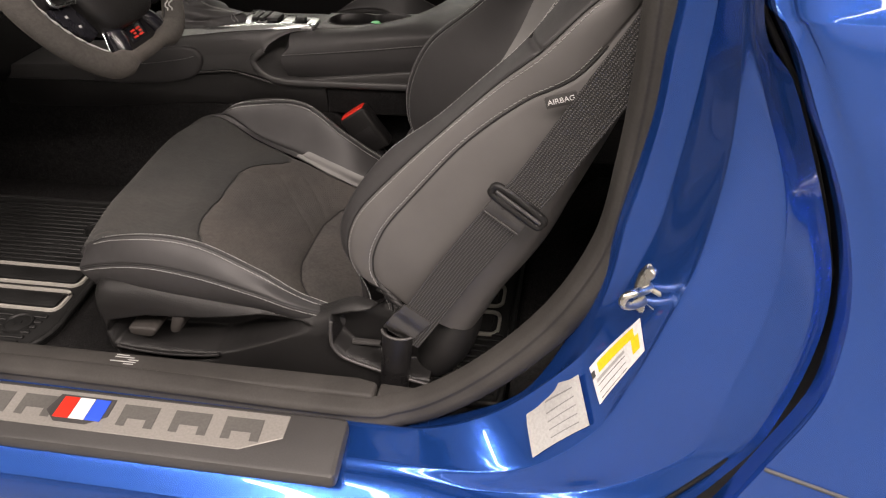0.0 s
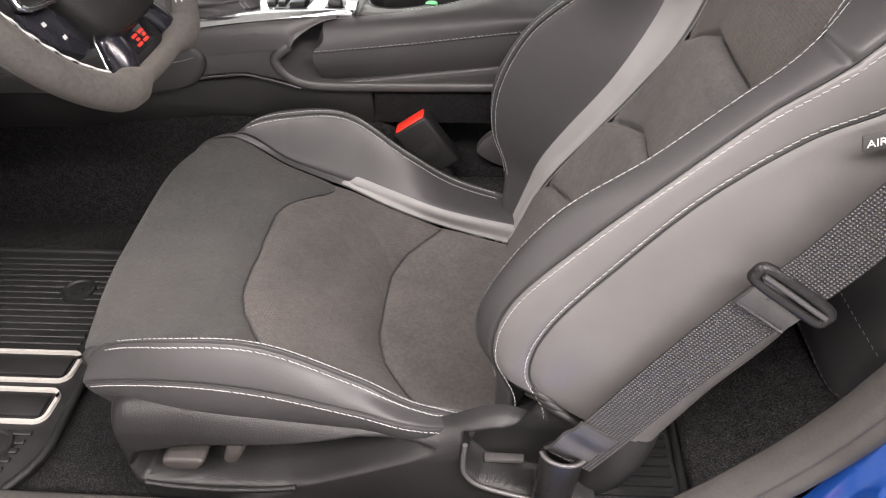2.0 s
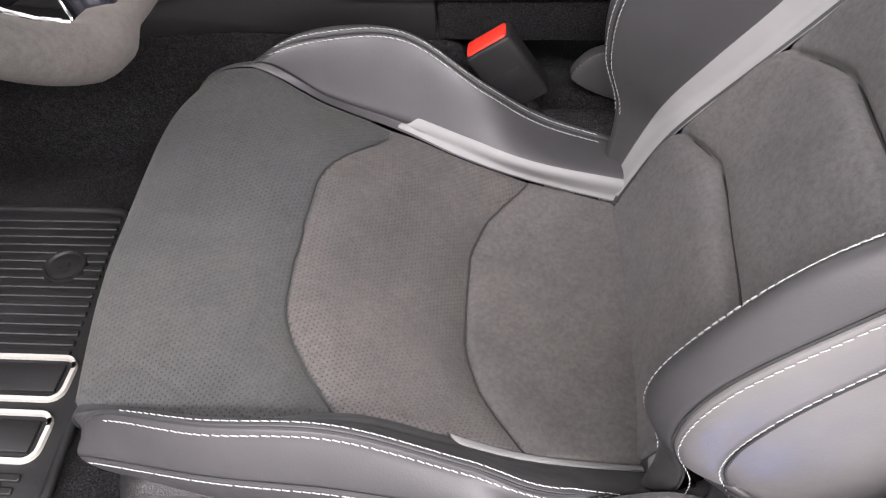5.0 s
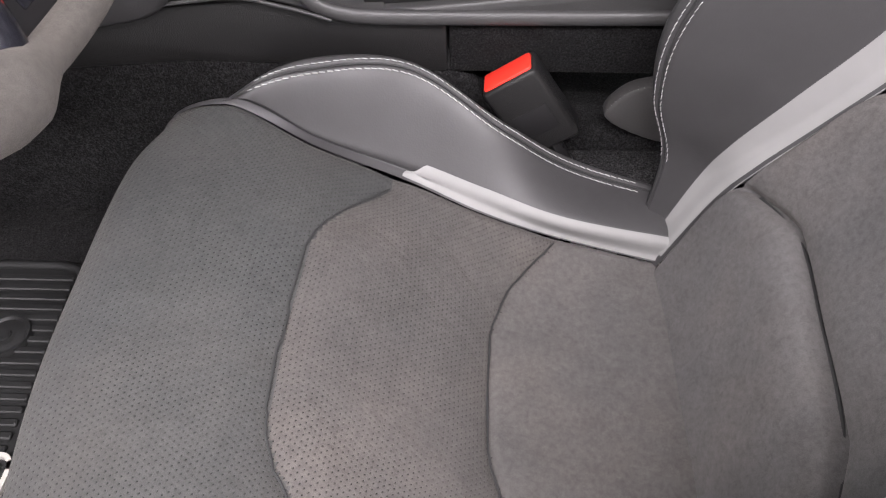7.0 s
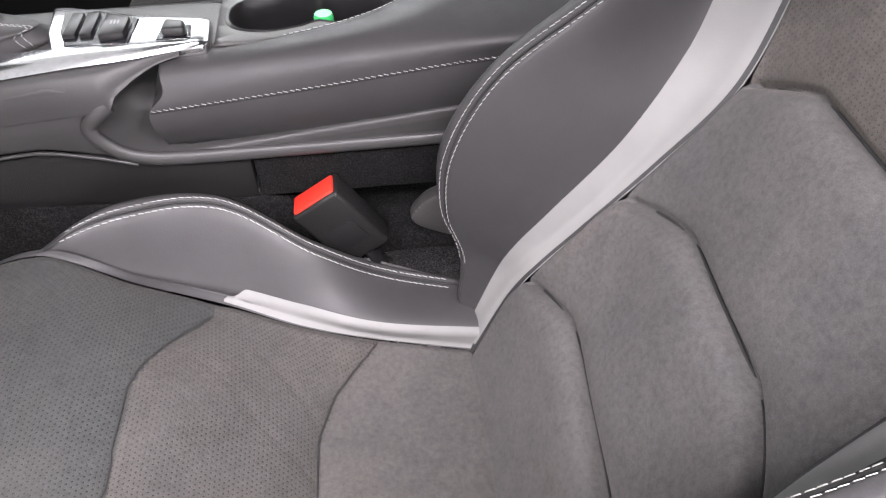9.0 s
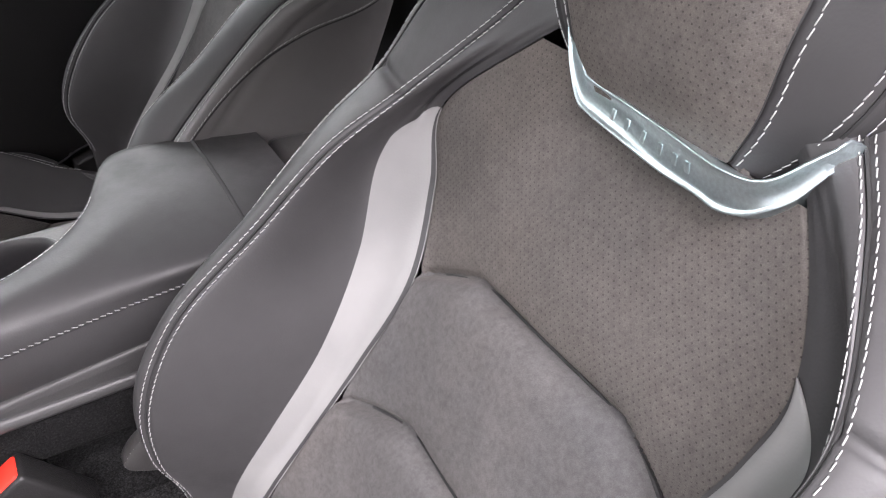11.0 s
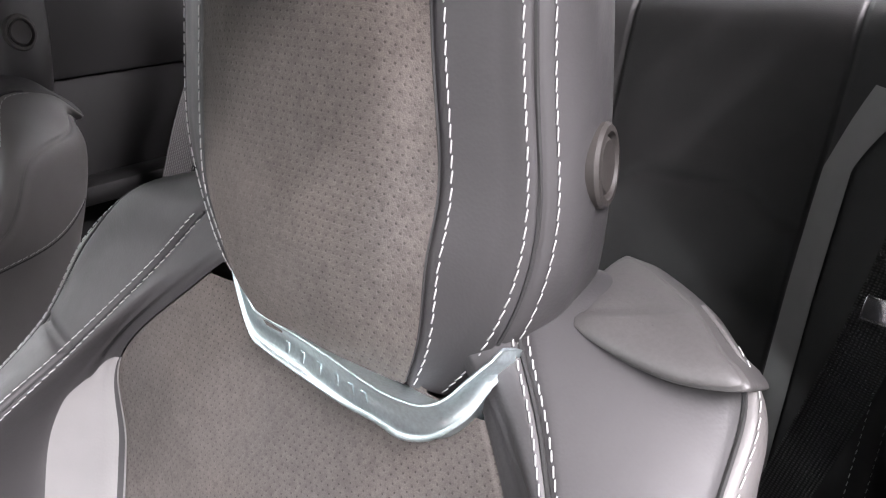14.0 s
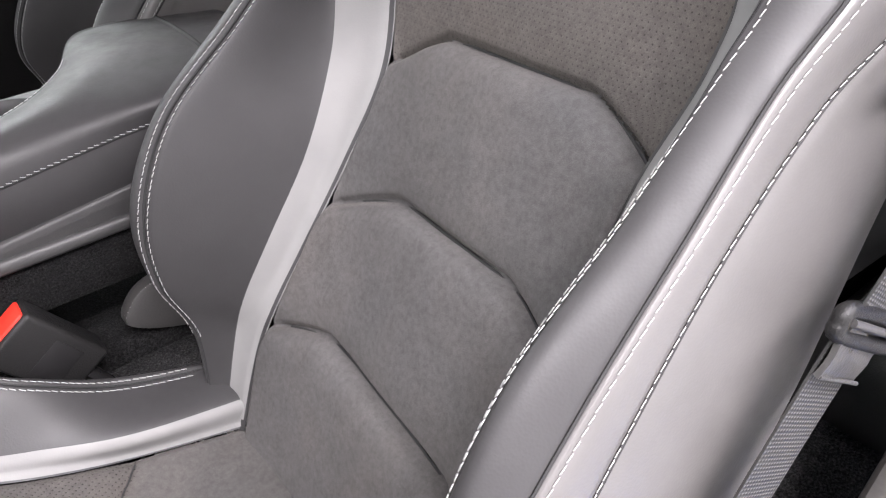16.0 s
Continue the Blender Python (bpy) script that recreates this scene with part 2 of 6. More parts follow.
def link_mesh(name, verts, faces, material, parent=None, label="", uvs=None, smooth=True, sharp=None):
    me = bpy.data.meshes.new(name)
    me.from_pydata([tuple(v) for v in verts], [], [tuple(f) for f in faces])
    me.materials.append(material)
    if uvs is not None:
        layer = me.uv_layers.new(name="UVMap")
        idx = np.zeros(len(me.loops), dtype=np.int32)
        me.loops.foreach_get("vertex_index", idx)
        layer.data.foreach_set("uv", np.asarray(uvs, dtype=np.float32)[idx].ravel())
    me.polygons.foreach_set("use_smooth", [smooth] * len(me.polygons))
    me.update()
    if sharp is not None and smooth:
        me.set_sharp_from_angle(angle=radians(sharp))
    ob = new(name, me)
    if parent:
        ob.parent = parent
    if label:
        tagged(ob, label)
    return ob


def part(name, bm, material, parent=None, label="", smooth=True, sharp=40):
    """Links a bmesh as one mesh object under a thing or a part."""
    me = bpy.data.meshes.new(name)
    bmesh.ops.recalc_face_normals(bm, faces=bm.faces)
    bm.to_mesh(me)
    bm.free()
    me.materials.append(material)
    me.polygons.foreach_set("use_smooth", [smooth] * len(me.polygons))
    if smooth:
        me.set_sharp_from_angle(angle=radians(sharp))
    ob = new(name, me)
    if parent:
        ob.parent = parent
    if label:
        tagged(ob, label)
    return ob


def thing(name, label, category, group="", kind=""):
    return tagged(new(name), label, category, group, kind)


def box(bm, lo, hi, bevel=0.0, m=None, segments=2):
    c = [(a + b) / 2 for a, b in zip(lo, hi)]
    geo = bmesh.ops.create_cube(bm, size=1)["verts"]
    bmesh.ops.scale(bm, vec=[b - a for a, b in zip(lo, hi)], verts=geo)
    bmesh.ops.translate(bm, vec=c, verts=geo)
    if bevel:
        edges = {e for v in geo for e in v.link_edges}
        geo = bmesh.ops.bevel(bm, geom=list(edges), offset=bevel, segments=segments, profile=0.5, affect="EDGES")["verts"]
    geo = [v for v in geo if v.is_valid]
    if m is not None:
        isl, todo = set(), list(geo)
        while todo:
            v = todo.pop()
            if v in isl:
                continue
            isl.add(v)
            todo += [e.other_vert(v) for e in v.link_edges]
        bmesh.ops.transform(bm, matrix=m, verts=list(isl))
    return bm


def boxed(lo, hi, bevel=0.0, m=None, segments=2):
    return box(bmesh.new(), lo, hi, bevel, m, segments)


def prism(outline, lo, hi, axis="y", bevel=0.0, segments=2):
    """A closed outline drawn in the plane across axis, carried from lo to hi along it, with rounded edges."""
    bm = bmesh.new()
    put = {"y": lambda p, h: (p[0], h, p[1]), "z": lambda p, h: (p[0], p[1], h), "x": lambda p, h: (h, p[0], p[1])}[axis]
    a, b = [bm.verts.new(put(p, lo)) for p in outline], [bm.verts.new(put(p, hi)) for p in outline]
    bm.faces.new(a)
    bm.faces.new(b[::-1])
    for i in range(len(a)):
        j = (i + 1) % len(a)
        bm.faces.new((a[i], b[i], b[j], a[j]))
    bmesh.ops.recalc_face_normals(bm, faces=bm.faces)
    if bevel:
        bmesh.ops.bevel(bm, geom=list(bm.edges), offset=bevel, segments=segments, profile=0.5, affect="EDGES")
    return bm


def cr_weights(ts, n):
    """Catmull-Rom weights: rows for the parameters ts over n knots."""
    w = np.zeros((len(ts), n))
    for r, t in enumerate(ts):
        i = int(min(max(math.floor(t), 0), n - 2))
        f = t - i
        k = (-f**3 + 2 * f * f - f, 3 * f**3 - 5 * f * f + 2, -3 * f**3 + 4 * f * f + f, f**3 - f * f)
        for o, c in zip((-1, 0, 1, 2), k):
            j = i + o
            if j < 0:
                w[r, 0] += c
                w[r, 1] -= c * 0.5
            elif j > n - 1:
                w[r, n - 1] += c
                w[r, n - 2] -= c * 0.5
            else:
                w[r, j] += c * 0.5
    return w


def curve(points, n, closed=False):
    """n points on a smooth curve through the given ones."""
    p = np.array(points, float)
    if closed:
        q = np.vstack([p[-2:], p, p[:3]])
        ts = np.linspace(2, 2 + len(p), n, endpoint=False)
        return cr_weights(ts, len(q)) @ q
    return cr_weights(np.linspace(0, len(p) - 1, n), len(p)) @ p


def even(points, step):
    """Points at even steps along a polyline."""
    p = np.asarray(points, float)
    d = np.r_[0, np.cumsum(np.linalg.norm(np.diff(p[:, :3], axis=0), axis=1))]
    ts = np.arange(0, d[-1], step)
    return np.stack([np.interp(ts, d, p[:, k]) for k in range(p.shape[1])], 1)


def inside_of(x, z, poly, soft):
    """1 well inside a polygon, 0 outside, with a soft border of the given width."""
    p = np.array(poly, float)
    q = np.roll(p, -1, 0)
    best = np.full(np.shape(x), 9.0)
    odd = np.zeros(np.shape(x), bool)
    for (ax, az), (bx, bz) in zip(p, q):
        dx, dz = bx - ax, bz - az
        t = np.clip(((x - ax) * dx + (z - az) * dz) / (dx * dx + dz * dz), 0, 1)
        best = np.minimum(best, np.hypot(x - ax - t * dx, z - az - t * dz))
        if bz != az:
            odd ^= ((az > z) != (bz > z)) & (x < (z - az) / (bz - az) * dx + ax)
    v = np.clip(np.where(odd, best, -best) / soft + 0.5, 0, 1)
    return v * v * (3 - 2 * v)


class Skin:
    """A smooth surface through feature curves; u runs along them, v across. mirror: the curves are one half, the first in the middle plane."""

    def __init__(self, curves, mirror=True):
        f = np.array(curves, float)
        if mirror:
            g = f[:0:-1].copy()
            g[:, :, 1] *= -1
            f = np.concatenate([g, f])
        self.f, self.v0 = f, (len(curves) - 1 if mirror else 0)
        self.nu, self.nv = f.shape[1] - 1, len(curves) - 1

    def grid(self, us, vs):
        wu, wv = cr_weights(us, self.f.shape[1]), cr_weights(np.asarray(vs) + self.v0, self.f.shape[0])
        return np.einsum("va,abc,ub->uvc", wv, self.f, wu)

    def at(self, uv):
        uv = np.asarray(uv, float)
        wu, wv = cr_weights(uv[:, 0], self.f.shape[1]), cr_weights(uv[:, 1] + self.v0, self.f.shape[0])
        return np.einsum("pa,abc,pb->pc", wv, self.f, wu)

    def normals(self, uv):
        uv, e = np.asarray(uv, float), 0.02
        du = self.at(uv + (e, 0)) - self.at(uv - (e, 0))
        dv = self.at(uv + (0, e)) - self.at(uv - (0, e))
        n = np.cross(du, dv)
        return n / (np.linalg.norm(n, axis=1, keepdims=True) + 1e-12)

    def find(self, pts, axes, urange, vrange, n=160):
        """The parameters whose point lies at the given two coordinates."""
        us, vs = np.linspace(*urange, n), np.linspace(*vrange, n)
        g = self.grid(us, vs)[:, :, list(axes)].reshape(-1, 2)
        out = []
        for p in np.asarray(pts, float):
            k = int(((g - p) ** 2).sum(1).argmin())
            out.append((us[k // n], vs[k % n]))
        return np.array(out)


def grid_normals(g):
    du, dv = np.gradient(g, axis=0), np.gradient(g, axis=1)
    n = np.cross(du, dv)
    return n / (np.linalg.norm(n, axis=2, keepdims=True) + 1e-12)


def near(g, path):
    """Distance of every grid point to a polyline (dense points)."""
    p = even(path, 0.003)
    flat = g.reshape(-1, 3)
    best = np.full(len(flat), 9.0)
    for q in p:
        best = np.minimum(best, ((flat - q) ** 2).sum(1))
    return np.sqrt(best).reshape(g.shape[:2])


def grid_mesh(name, g, material, parent=None, label="", sign=1, keep=None):
    """A grid of points as one smooth mesh with metre-true texture coordinates."""
    nu, nv = g.shape[:2]
    lu = np.r_[0, np.cumsum(np.linalg.norm(np.diff(g[:, nv // 2], axis=0), axis=1))]
    lv = np.linalg.norm(np.diff(g, axis=1), axis=2)
    lv = np.concatenate([np.zeros((nu, 1)), np.cumsum(lv, axis=1)], axis=1)
    lv -= lv[:, nv // 2:nv // 2 + 1]
    uv = np.stack([lv + 1, np.repeat(lu[:, None], nv, 1) + 1], 2).reshape(-1, 2)
    i = np.arange(nu * nv).reshape(nu, nv)
    f = np.stack([i[:-1, :-1], i[1:, :-1], i[1:, 1:], i[:-1, 1:]], 2)
    if sign < 0:
        f = f[:, :, ::-1]
    if keep is None:
        return link_mesh(name, g.reshape(-1, 3), f.reshape(-1, 4).tolist(), material, parent, label, uv)
    used, f = np.unique(f[keep], return_inverse=True)
    return link_mesh(name, g.reshape(-1, 3)[used], f.reshape(-1, 4).tolist(), material, parent, label, uv[used])


def stitches(name, pts, nrm, parent, pitch=0.0062, dash=0.0056, r=0.00036, slant=0.12, lift=0.0006, material=None):
    """A row of thread stitches along a path that lies on a surface."""
    pn = even(np.hstack([pts, nrm]), 0.001)
    verts, faces = [], []
    step, half = pitch * 1000, dash * 500
    c = half + 1
    while c + half < len(pn) - 1:
        a, b, m = pn[int(c - half)], pn[int(c + half)], pn[int(c)]
        n = m[3:] / np.linalg.norm(m[3:])
        d = b[:3] - a[:3]
        d /= np.linalg.norm(d) + 1e-9
        s = np.cross(d, n)
        d = d + s * slant
        L = dash / 2
        o = m[:3] + n * lift
        base = len(verts)
        verts.append(o - d * L - n * r * 0.6)
        for f, w in ((-0.8, 1.0), (0.8, 1.0)):
            for e in (s * r, n * r, -s * r, -n * r):
                verts.append(o + d * L * f + e * w)
        verts.append(o + d * L - n * r * 0.6)
        for q in range(4):
            p = (q + 1) % 4
            faces += [(base, base + 1 + p, base + 1 + q), (base + 1 + q, base + 1 + p, base + 5 + p, base + 5 + q), (base + 9, base + 5 + q, base + 5 + p)]
        c += step
    return link_mesh(name, verts, faces, material or THREAD, parent)


def tube(name, pts, r, material, parent=None, label="", sides=8, closed=False, flat=1.0, up=None):
    """A round bar along a path."""
    p = np.asarray(pts, float)
    n = len(p)
    t = np.gradient(p, axis=0) if not closed else np.roll(p, -1, 0) - np.roll(p, 1, 0)
    t /= np.linalg.norm(t, axis=1, keepdims=True) + 1e-12
    ref = np.array(up if up is not None else (0.13, 0.21, 0.97), float)
    verts, faces = [], []
    rr = np.broadcast_to(np.asarray(r, float), (n,))
    for k in range(n):
        a = np.cross(t[k], ref)
        a /= np.linalg.norm(a) + 1e-9
        b = np.cross(a, t[k])
        for j in range(sides):
            w = 2 * math.pi * j / sides
            verts.append(p[k] + rr[k] * (math.cos(w) * a + flat * math.sin(w) * b))
    for k in range(n if closed else n - 1):
        for j in range(sides):
            q, i = (k + 1) % n, (j + 1) % sides
            faces.append((k * sides + j, k * sides + i, q * sides + i, q * sides + j))
    if not closed:
        faces += [tuple(range(sides))[::-1], tuple((n - 1) * sides + j for j in range(sides))]
    return link_mesh(name, verts, faces, material, parent, label, sharp=60)


def swept(name, pts, section, material, parent=None, label="", up=(0, 0, 1), closed=False, uv=False):
    """A section of (side, up) offsets carried along a path."""
    p = np.asarray(pts, float)
    n, m = len(p), len(section)
    t = np.gradient(p, axis=0)
    t /= np.linalg.norm(t, axis=1, keepdims=True) + 1e-12
    ups = np.broadcast_to(np.asarray(up, float), (n, 3))
    verts, uvs = [], []
    run = np.r_[0, np.cumsum(np.linalg.norm(np.diff(p, axis=0), axis=1))]
    for k in range(n):
        a = np.cross(t[k], ups[k])
        a /= np.linalg.norm(a) + 1e-9
        b = np.cross(a, t[k])
        for x, z in section:
            verts.append(p[k] + a * x + b * z)
            uvs.append((x, run[k]))
    faces = []
    for k in range(n - 1):
        for j in range(m):
            i = (j + 1) % m
            faces.append((k * m + j, k * m + i, (k + 1) * m + i, (k + 1) * m + j))
    faces += [tuple(range(m))[::-1], tuple((n - 1) * m + j for j in range(m))]
    return link_mesh(name, verts, faces, material, parent, label, uvs if uv else None, sharp=35)


def lathe(profile, sides=24, m=None):
    """A turned body from (radius, height) pairs."""
    bm = bmesh.new()
    rings = []
    for r, z in profile:
        rings.append([bm.verts.new((r * math.cos(2 * math.pi * j / sides), r * math.sin(2 * math.pi * j / sides), z)) for j in range(sides)] if r > 1e-6 else [bm.verts.new((0, 0, z))])
    for a, b in zip(rings, rings[1:]):
        for j in range(sides):
            i = (j + 1) % sides
            if len(a) == 1:
                bm.faces.new((a[0], b[j], b[i]))
            elif len(b) == 1:
                bm.faces.new((a[j], a[i], b[0]))
            else:
                bm.faces.new((a[j], a[i], b[i], b[j]))
    if m is not None:
        bmesh.ops.transform(bm, matrix=m, verts=bm.verts)
    return bm


def frame_at(o, z, x=(1, 0, 0)):
    """A pose at o with the given z axis."""
    z = Vector(z).normalized()
    y = z.cross(Vector(x)).normalized()
    x = y.cross(z)
    return Matrix.Translation(o) @ Matrix((x, y, z)).transposed().to_4x4()

# ---------------------------------------------------------------- front seat
LEANED = math.atan2(0.234, 0.453)
BACK_O = np.array((0.056, 0, 0.389))
BACK_S = np.array((math.sin(LEANED), 0, math.cos(LEANED)))
BACK_D = np.array((-math.cos(LEANED), 0, math.sin(LEANED)))


def on_back(s, d, y):
    """A point of the backrest: s up along it, d forward of its plane, y across."""
    return BACK_O + BACK_S * s + BACK_D * d + np.array((0, y, 0))


def xz(y, pairs):
    ys = y if isinstance(y, (list, tuple)) else [y] * len(pairs)
    return [(x, yy, z) for yy, (x, z) in zip(ys, pairs)]


CUSHION = Skin([
    xz(0, [(-.345, .39), (-.399, .447), (-.391, .491), (-.26, .474), (-.18, .436), (-.10, .392), (-.03, .372), (.09, .366)]),
    xz(.085, [(-.342, .39), (-.396, .448), (-.387, .494), (-.255, .481), (-.18, .443), (-.10, .397), (-.03, .376), (.09, .368)]),
    xz([.190, .208, .216, .187, .164, .158, .154, .148], [(-.338, .39), (-.392, .450), (-.383, .496), (-.26, .492), (-.185, .464), (-.115, .424), (-.04, .386), (.09, .362)]),
    xz([.199, .216, .224, .199, .178, .173, .170, .163], [(-.335, .39), (-.387, .452), (-.376, .498), (-.26, .503), (-.185, .475), (-.115, .438), (-.04, .404), (.09, .378)]),
    xz([.206, .220, .227, .214, .208, .208, .205, .195], [(-.325, .39), (-.365, .458), (-.347, .510), (-.26, .536), (-.18, .527), (-.10, .489), (-.03, .445), (.09, .40)]),
    xz([.214, .226, .231, .224, .222, .222, .219, .205], [(-.32, .39), (-.358, .455), (-.342, .502), (-.26, .532), (-.18, .523), (-.10, .486), (-.03, .448), (.09, .40)]),
    xz([.224, .230, .233, .237, .238, .237, .233, .215], [(-.315, .39), (-.35, .448), (-.340, .490), (-.26, .503), (-.18, .495), (-.10, .472), (-.03, .448), (.09, .39)]),
    xz([.222, .226, .229, .233, .234, .233, .229, .21], [(-.315, .39), (-.342, .42), (-.336, .460), (-.26, .462), (-.18, .454), (-.10, .444), (-.03, .425), (.09, .37)]),
    xz([.205, .208, .210, .212, .212, .212, .208, .19], [(-.31, .38), (-.325, .40), (-.32, .43), (-.26, .435), (-.18, .428), (-.10, .418), (-.03, .40), (.09, .35)]),
])


def sdy(s, d, y):
    ys = y if isinstance(y, (list, tuple)) else [y] * len(s)
    return [on_back(*k) for k in zip(s, d, ys)]


ST = [-.03, .06, .11, .17, .25, .33, .40, .455, .52, .565, .592, .585]
BACK = Skin([
    sdy(ST, [.002, .004, .002, -.004, -.009, -.012, -.013, -.012, -.010, -.012, -.040, -.10], 0),
    sdy(ST, [.004, .005, .002, -.005, -.011, -.015, -.016, -.013, -.008, -.010, -.040, -.10], [.075, .075, .075, .075, .072, .070, .075, .080, .055, .028, .02, .02]),
    sdy(ST, [.008, .012, .012, .003, -.010, -.019, -.020, -.011, -.004, -.006, -.036, -.10], [.145, .149, .143, .138, .132, .127, .150, .168, .106, .055, .04, .04]),
    sdy(ST, [.012, .022, .030, .026, .012, .006, .008, .001, .000, -.004, -.034, -.10], [.170, .175, .163, .154, .154, .166, .186, .172, .118, .072, .06, .06]),
    sdy(ST, [.020, .055, .098, .122, .121, .085, .056, .021, .004, .000, -.028, -.10], [.182, .185, .186, .186, .183, .184, .181, .174, .138, .102, .09, .09]),
    sdy(ST, [.012, .042, .088, .113, .101, .074, .042, .006, -.016, -.022, -.042, -.10], [.198, .209, .217, .221, .222, .220, .214, .207, .200, .192, .16, .155]),
    sdy(ST, [-.015, .002, .050, .074, .067, .046, .008, -.040, -.055, -.060, -.068, -.10], [.208, .219, .227, .231, .231, .228, .222, .214, .205, .195, .17, .16]),
    sdy([-.02, .06, .11, .17, .25, .33, .40, .455, .52, .56, .58, .58], [-.085, -.10, -.10, -.10, -.098, -.095, -.095, -.095, -.095, -.095, -.095, -.102], [.196, .204, .208, .21, .21, .208, .205, .20, .19, .18, .165, .155]),
    sdy([-.02, .06, .11, .17, .25, .33, .40, .455, .52, .56, .58, .58], [-.09, -.115, -.12, -.12, -.12, -.12, -.118, -.115, -.112, -.11, -.108, -.105], [.10] * 12),
    sdy([-.02, .06, .11, .17, .25, .33, .40, .455, .52, .56, .58, .58], [-.09, -.115, -.122, -.122, -.122, -.122, -.12, -.117, -.114, -.11, -.108, -.105], [.002] * 12),
])
# the door-side wing is worn flatter than the other
for row in (3, 4, 5):
    worn = np.array([0, .10, .2, .28, .30, .30, .2, 0, 0, 0, 0, 0])[:, None] * (1 if row == 5 else 1.4)
    BACK.f[row] += worn * (BACK_D * -.045 + np.array((0, .025, 0)))
# the door-side stripe lies further in, and the wing's foot stands further forward
BACK.f[7, 4:9, 1] = -.126, -.124, -.137, -.139, -.104
for row in (3, 4, 5):
    BACK.f[row, 1:4] += np.array((.008, .014, .007))[:, None] * BACK_D
BACK.f[3:5, 4:7, 1] += .003
BACK.f[5, 3:7] += np.array((.004, .008, .008, .008))[:, None] * (-BACK_D + np.array((0, -.3, 0)))
# full shoulder towards the tunnel
for v, pts in ((4, {9: (.567, .004, .102), 10: (.602, -.010, .085)}), (5, {6: (.405, .044, .222), 7: (.460, .011, .228), 8: (.522, .008, .208), 9: (.566, .003, .172), 10: (.594, -.012, .125)}), (6, {6: (.40, .020, .233), 7: (.455, -.012, .238), 8: (.52, -.020, .222), 9: (.567, -.028, .192), 10: (.594, -.038, .155)})):
    for u, k in pts.items():
        BACK.f[9 + v, u] = on_back(*k)
BACK.f[4, 9:11] -= BACK_D * .018
BACK.f[2, 1:8, 1] -= .014
BACK.f[5, 9:11] -= BACK_D * .012
BACK.f[3, 9:12] -= BACK_S * .022
BACK.f[2, 8:12] -= BACK_S * .034
# the door-side front corner is rounded in
for v, (a, b) in zip(range(2, 9), (((-.379, -.178, .455), (-.371, -.179, .489)), ((-.377, -.185, .455), (-.367, -.187, .492)), ((-.374, -.192, .458), (-.353, -.191, .501)), ((-.372, -.200, .456), (-.351, -.199, .498)), ((-.368, -.206, .450), (-.362, -.212, .471)), ((-.350, -.204, .43), (-.346, -.211, .445)), ((-.335, -.190, .40), (-.33, -.195, .425)))):
    CUSHION.f[8 - v, 1], CUSHION.f[8 - v, 2] = a, b
CUSHION.f[:7, 0, 1] += .018
# fuller front edge towards the tunnel
CUSHION.f[8, 1:3, 0] -= .006
CUSHION.f[9, 1:3, 0] -= .009
for v, a in zip(range(2, 7), ((-.394, .200, .470), (-.390, .206, .468), (-.382, .212, .466), (-.378, .217, .460), (-.370, .222, .450))):
    CUSHION.f[8 + v, 1] = a
# tunnel-side edge: the hide runs out to a point before the front corner, and the stripe stands upright behind
for v, pts in ((2, ((-.336, .191, .519), (-.26, .186, .478), (-.185, .172, .453), (-.115, .156, .427), (-.04, .155, .396))),
               (3, ((-.322, .191, .524), (-.26, .193, .486), (-.182, .183, .466), (-.115, .166, .448), (-.04, .153, .425), (.09, .160, .388))),
               (4, ((-.318, .194, .527), (-.26, .213, .532), (-.18, .217, .527), (-.10, .193, .481), (-.03, .198, .433))),
               (5, ((-.315, .203, .530), (-.26, .231, .541), (-.18, .235, .533), (-.10, .210, .486), (-.03, .213, .439))),
               (6, ((-.335, .222, .500), (-.26, .243, .510), (-.18, .243, .498), (-.10, .225, .455), (-.03, .226, .42)))):
    for u, p in enumerate(pts):
        CUSHION.f[8 + v, 2 + u] = p
CUSHION.f[9, 1:3] = (-.402, .125, .455), (-.392, .138, .502)
CUSHION.f[10, 1] = (-.396, .197, .483)
CUSHION.f[12:14, 3:5, 2] -= .003
HS = [.519, .543, .575, .61, .66, .72, .775, .80]
HEAD = Skin([
    sdy(HS, [.006, .024, .038, .048, .069, .091, .102, .08], 0),
    sdy(HS, [.005, .022, .036, .046, .067, .089, .101, .08], [.028, .044, .05, .05, .046, .042, .038, .03]),
    sdy(HS, [-.004, .010, .025, .035, .056, .079, .092, .07], [.047, .068, .080, .082, .076, .070, .062, .045]),
    sdy(HS, [-.010, .002, .016, .028, .049, .072, .083, .065], [.058, .085, .098, .102, .096, .089, .079, .057]),
    sdy(HS, [-.020, -.006, .006, .020, .042, .064, .073, .058], [.066, .098, .112, .116, .110, .103, .092, .065]),
    sdy(HS, [-.045, -.035, -.024, -.010, .008, .032, .044, .035], [.068, .100, .118, .125, .120, .112, .100, .07]),
    sdy(HS, [-.070, -.074, -.070, -.058, -.040, -.016, .000, .006], [.05, .078, .095, .10, .096, .09, .08, .06]),
    sdy(HS, [-.076, -.084, -.082, -.070, -.052, -.028, -.010, .000], [.002] * 8),
])


HEAD.f[5, 2:7, 1] += .006
# lower corner: drawn in by the tunnel, fuller by the door
HEAD.f[5, :2, 1] = -.060, -.070
HEAD.f[4, 0, 1], HEAD.f[3, 0, 1], HEAD.f[2, 0, 1] = -.068, -.076, -.078
HEAD.f[9:14, 0, 1] *= .92
HEAD.f[9:14, 1, 1] *= .88
HEAD.f[9:14, 2, 1] *= .94


# the rear end of the cushion edge tucks in under the backrest
CUSHION.f[0:4, 7, 1] += .06
CUSHION.f[0:4, 7, 2] -= .03


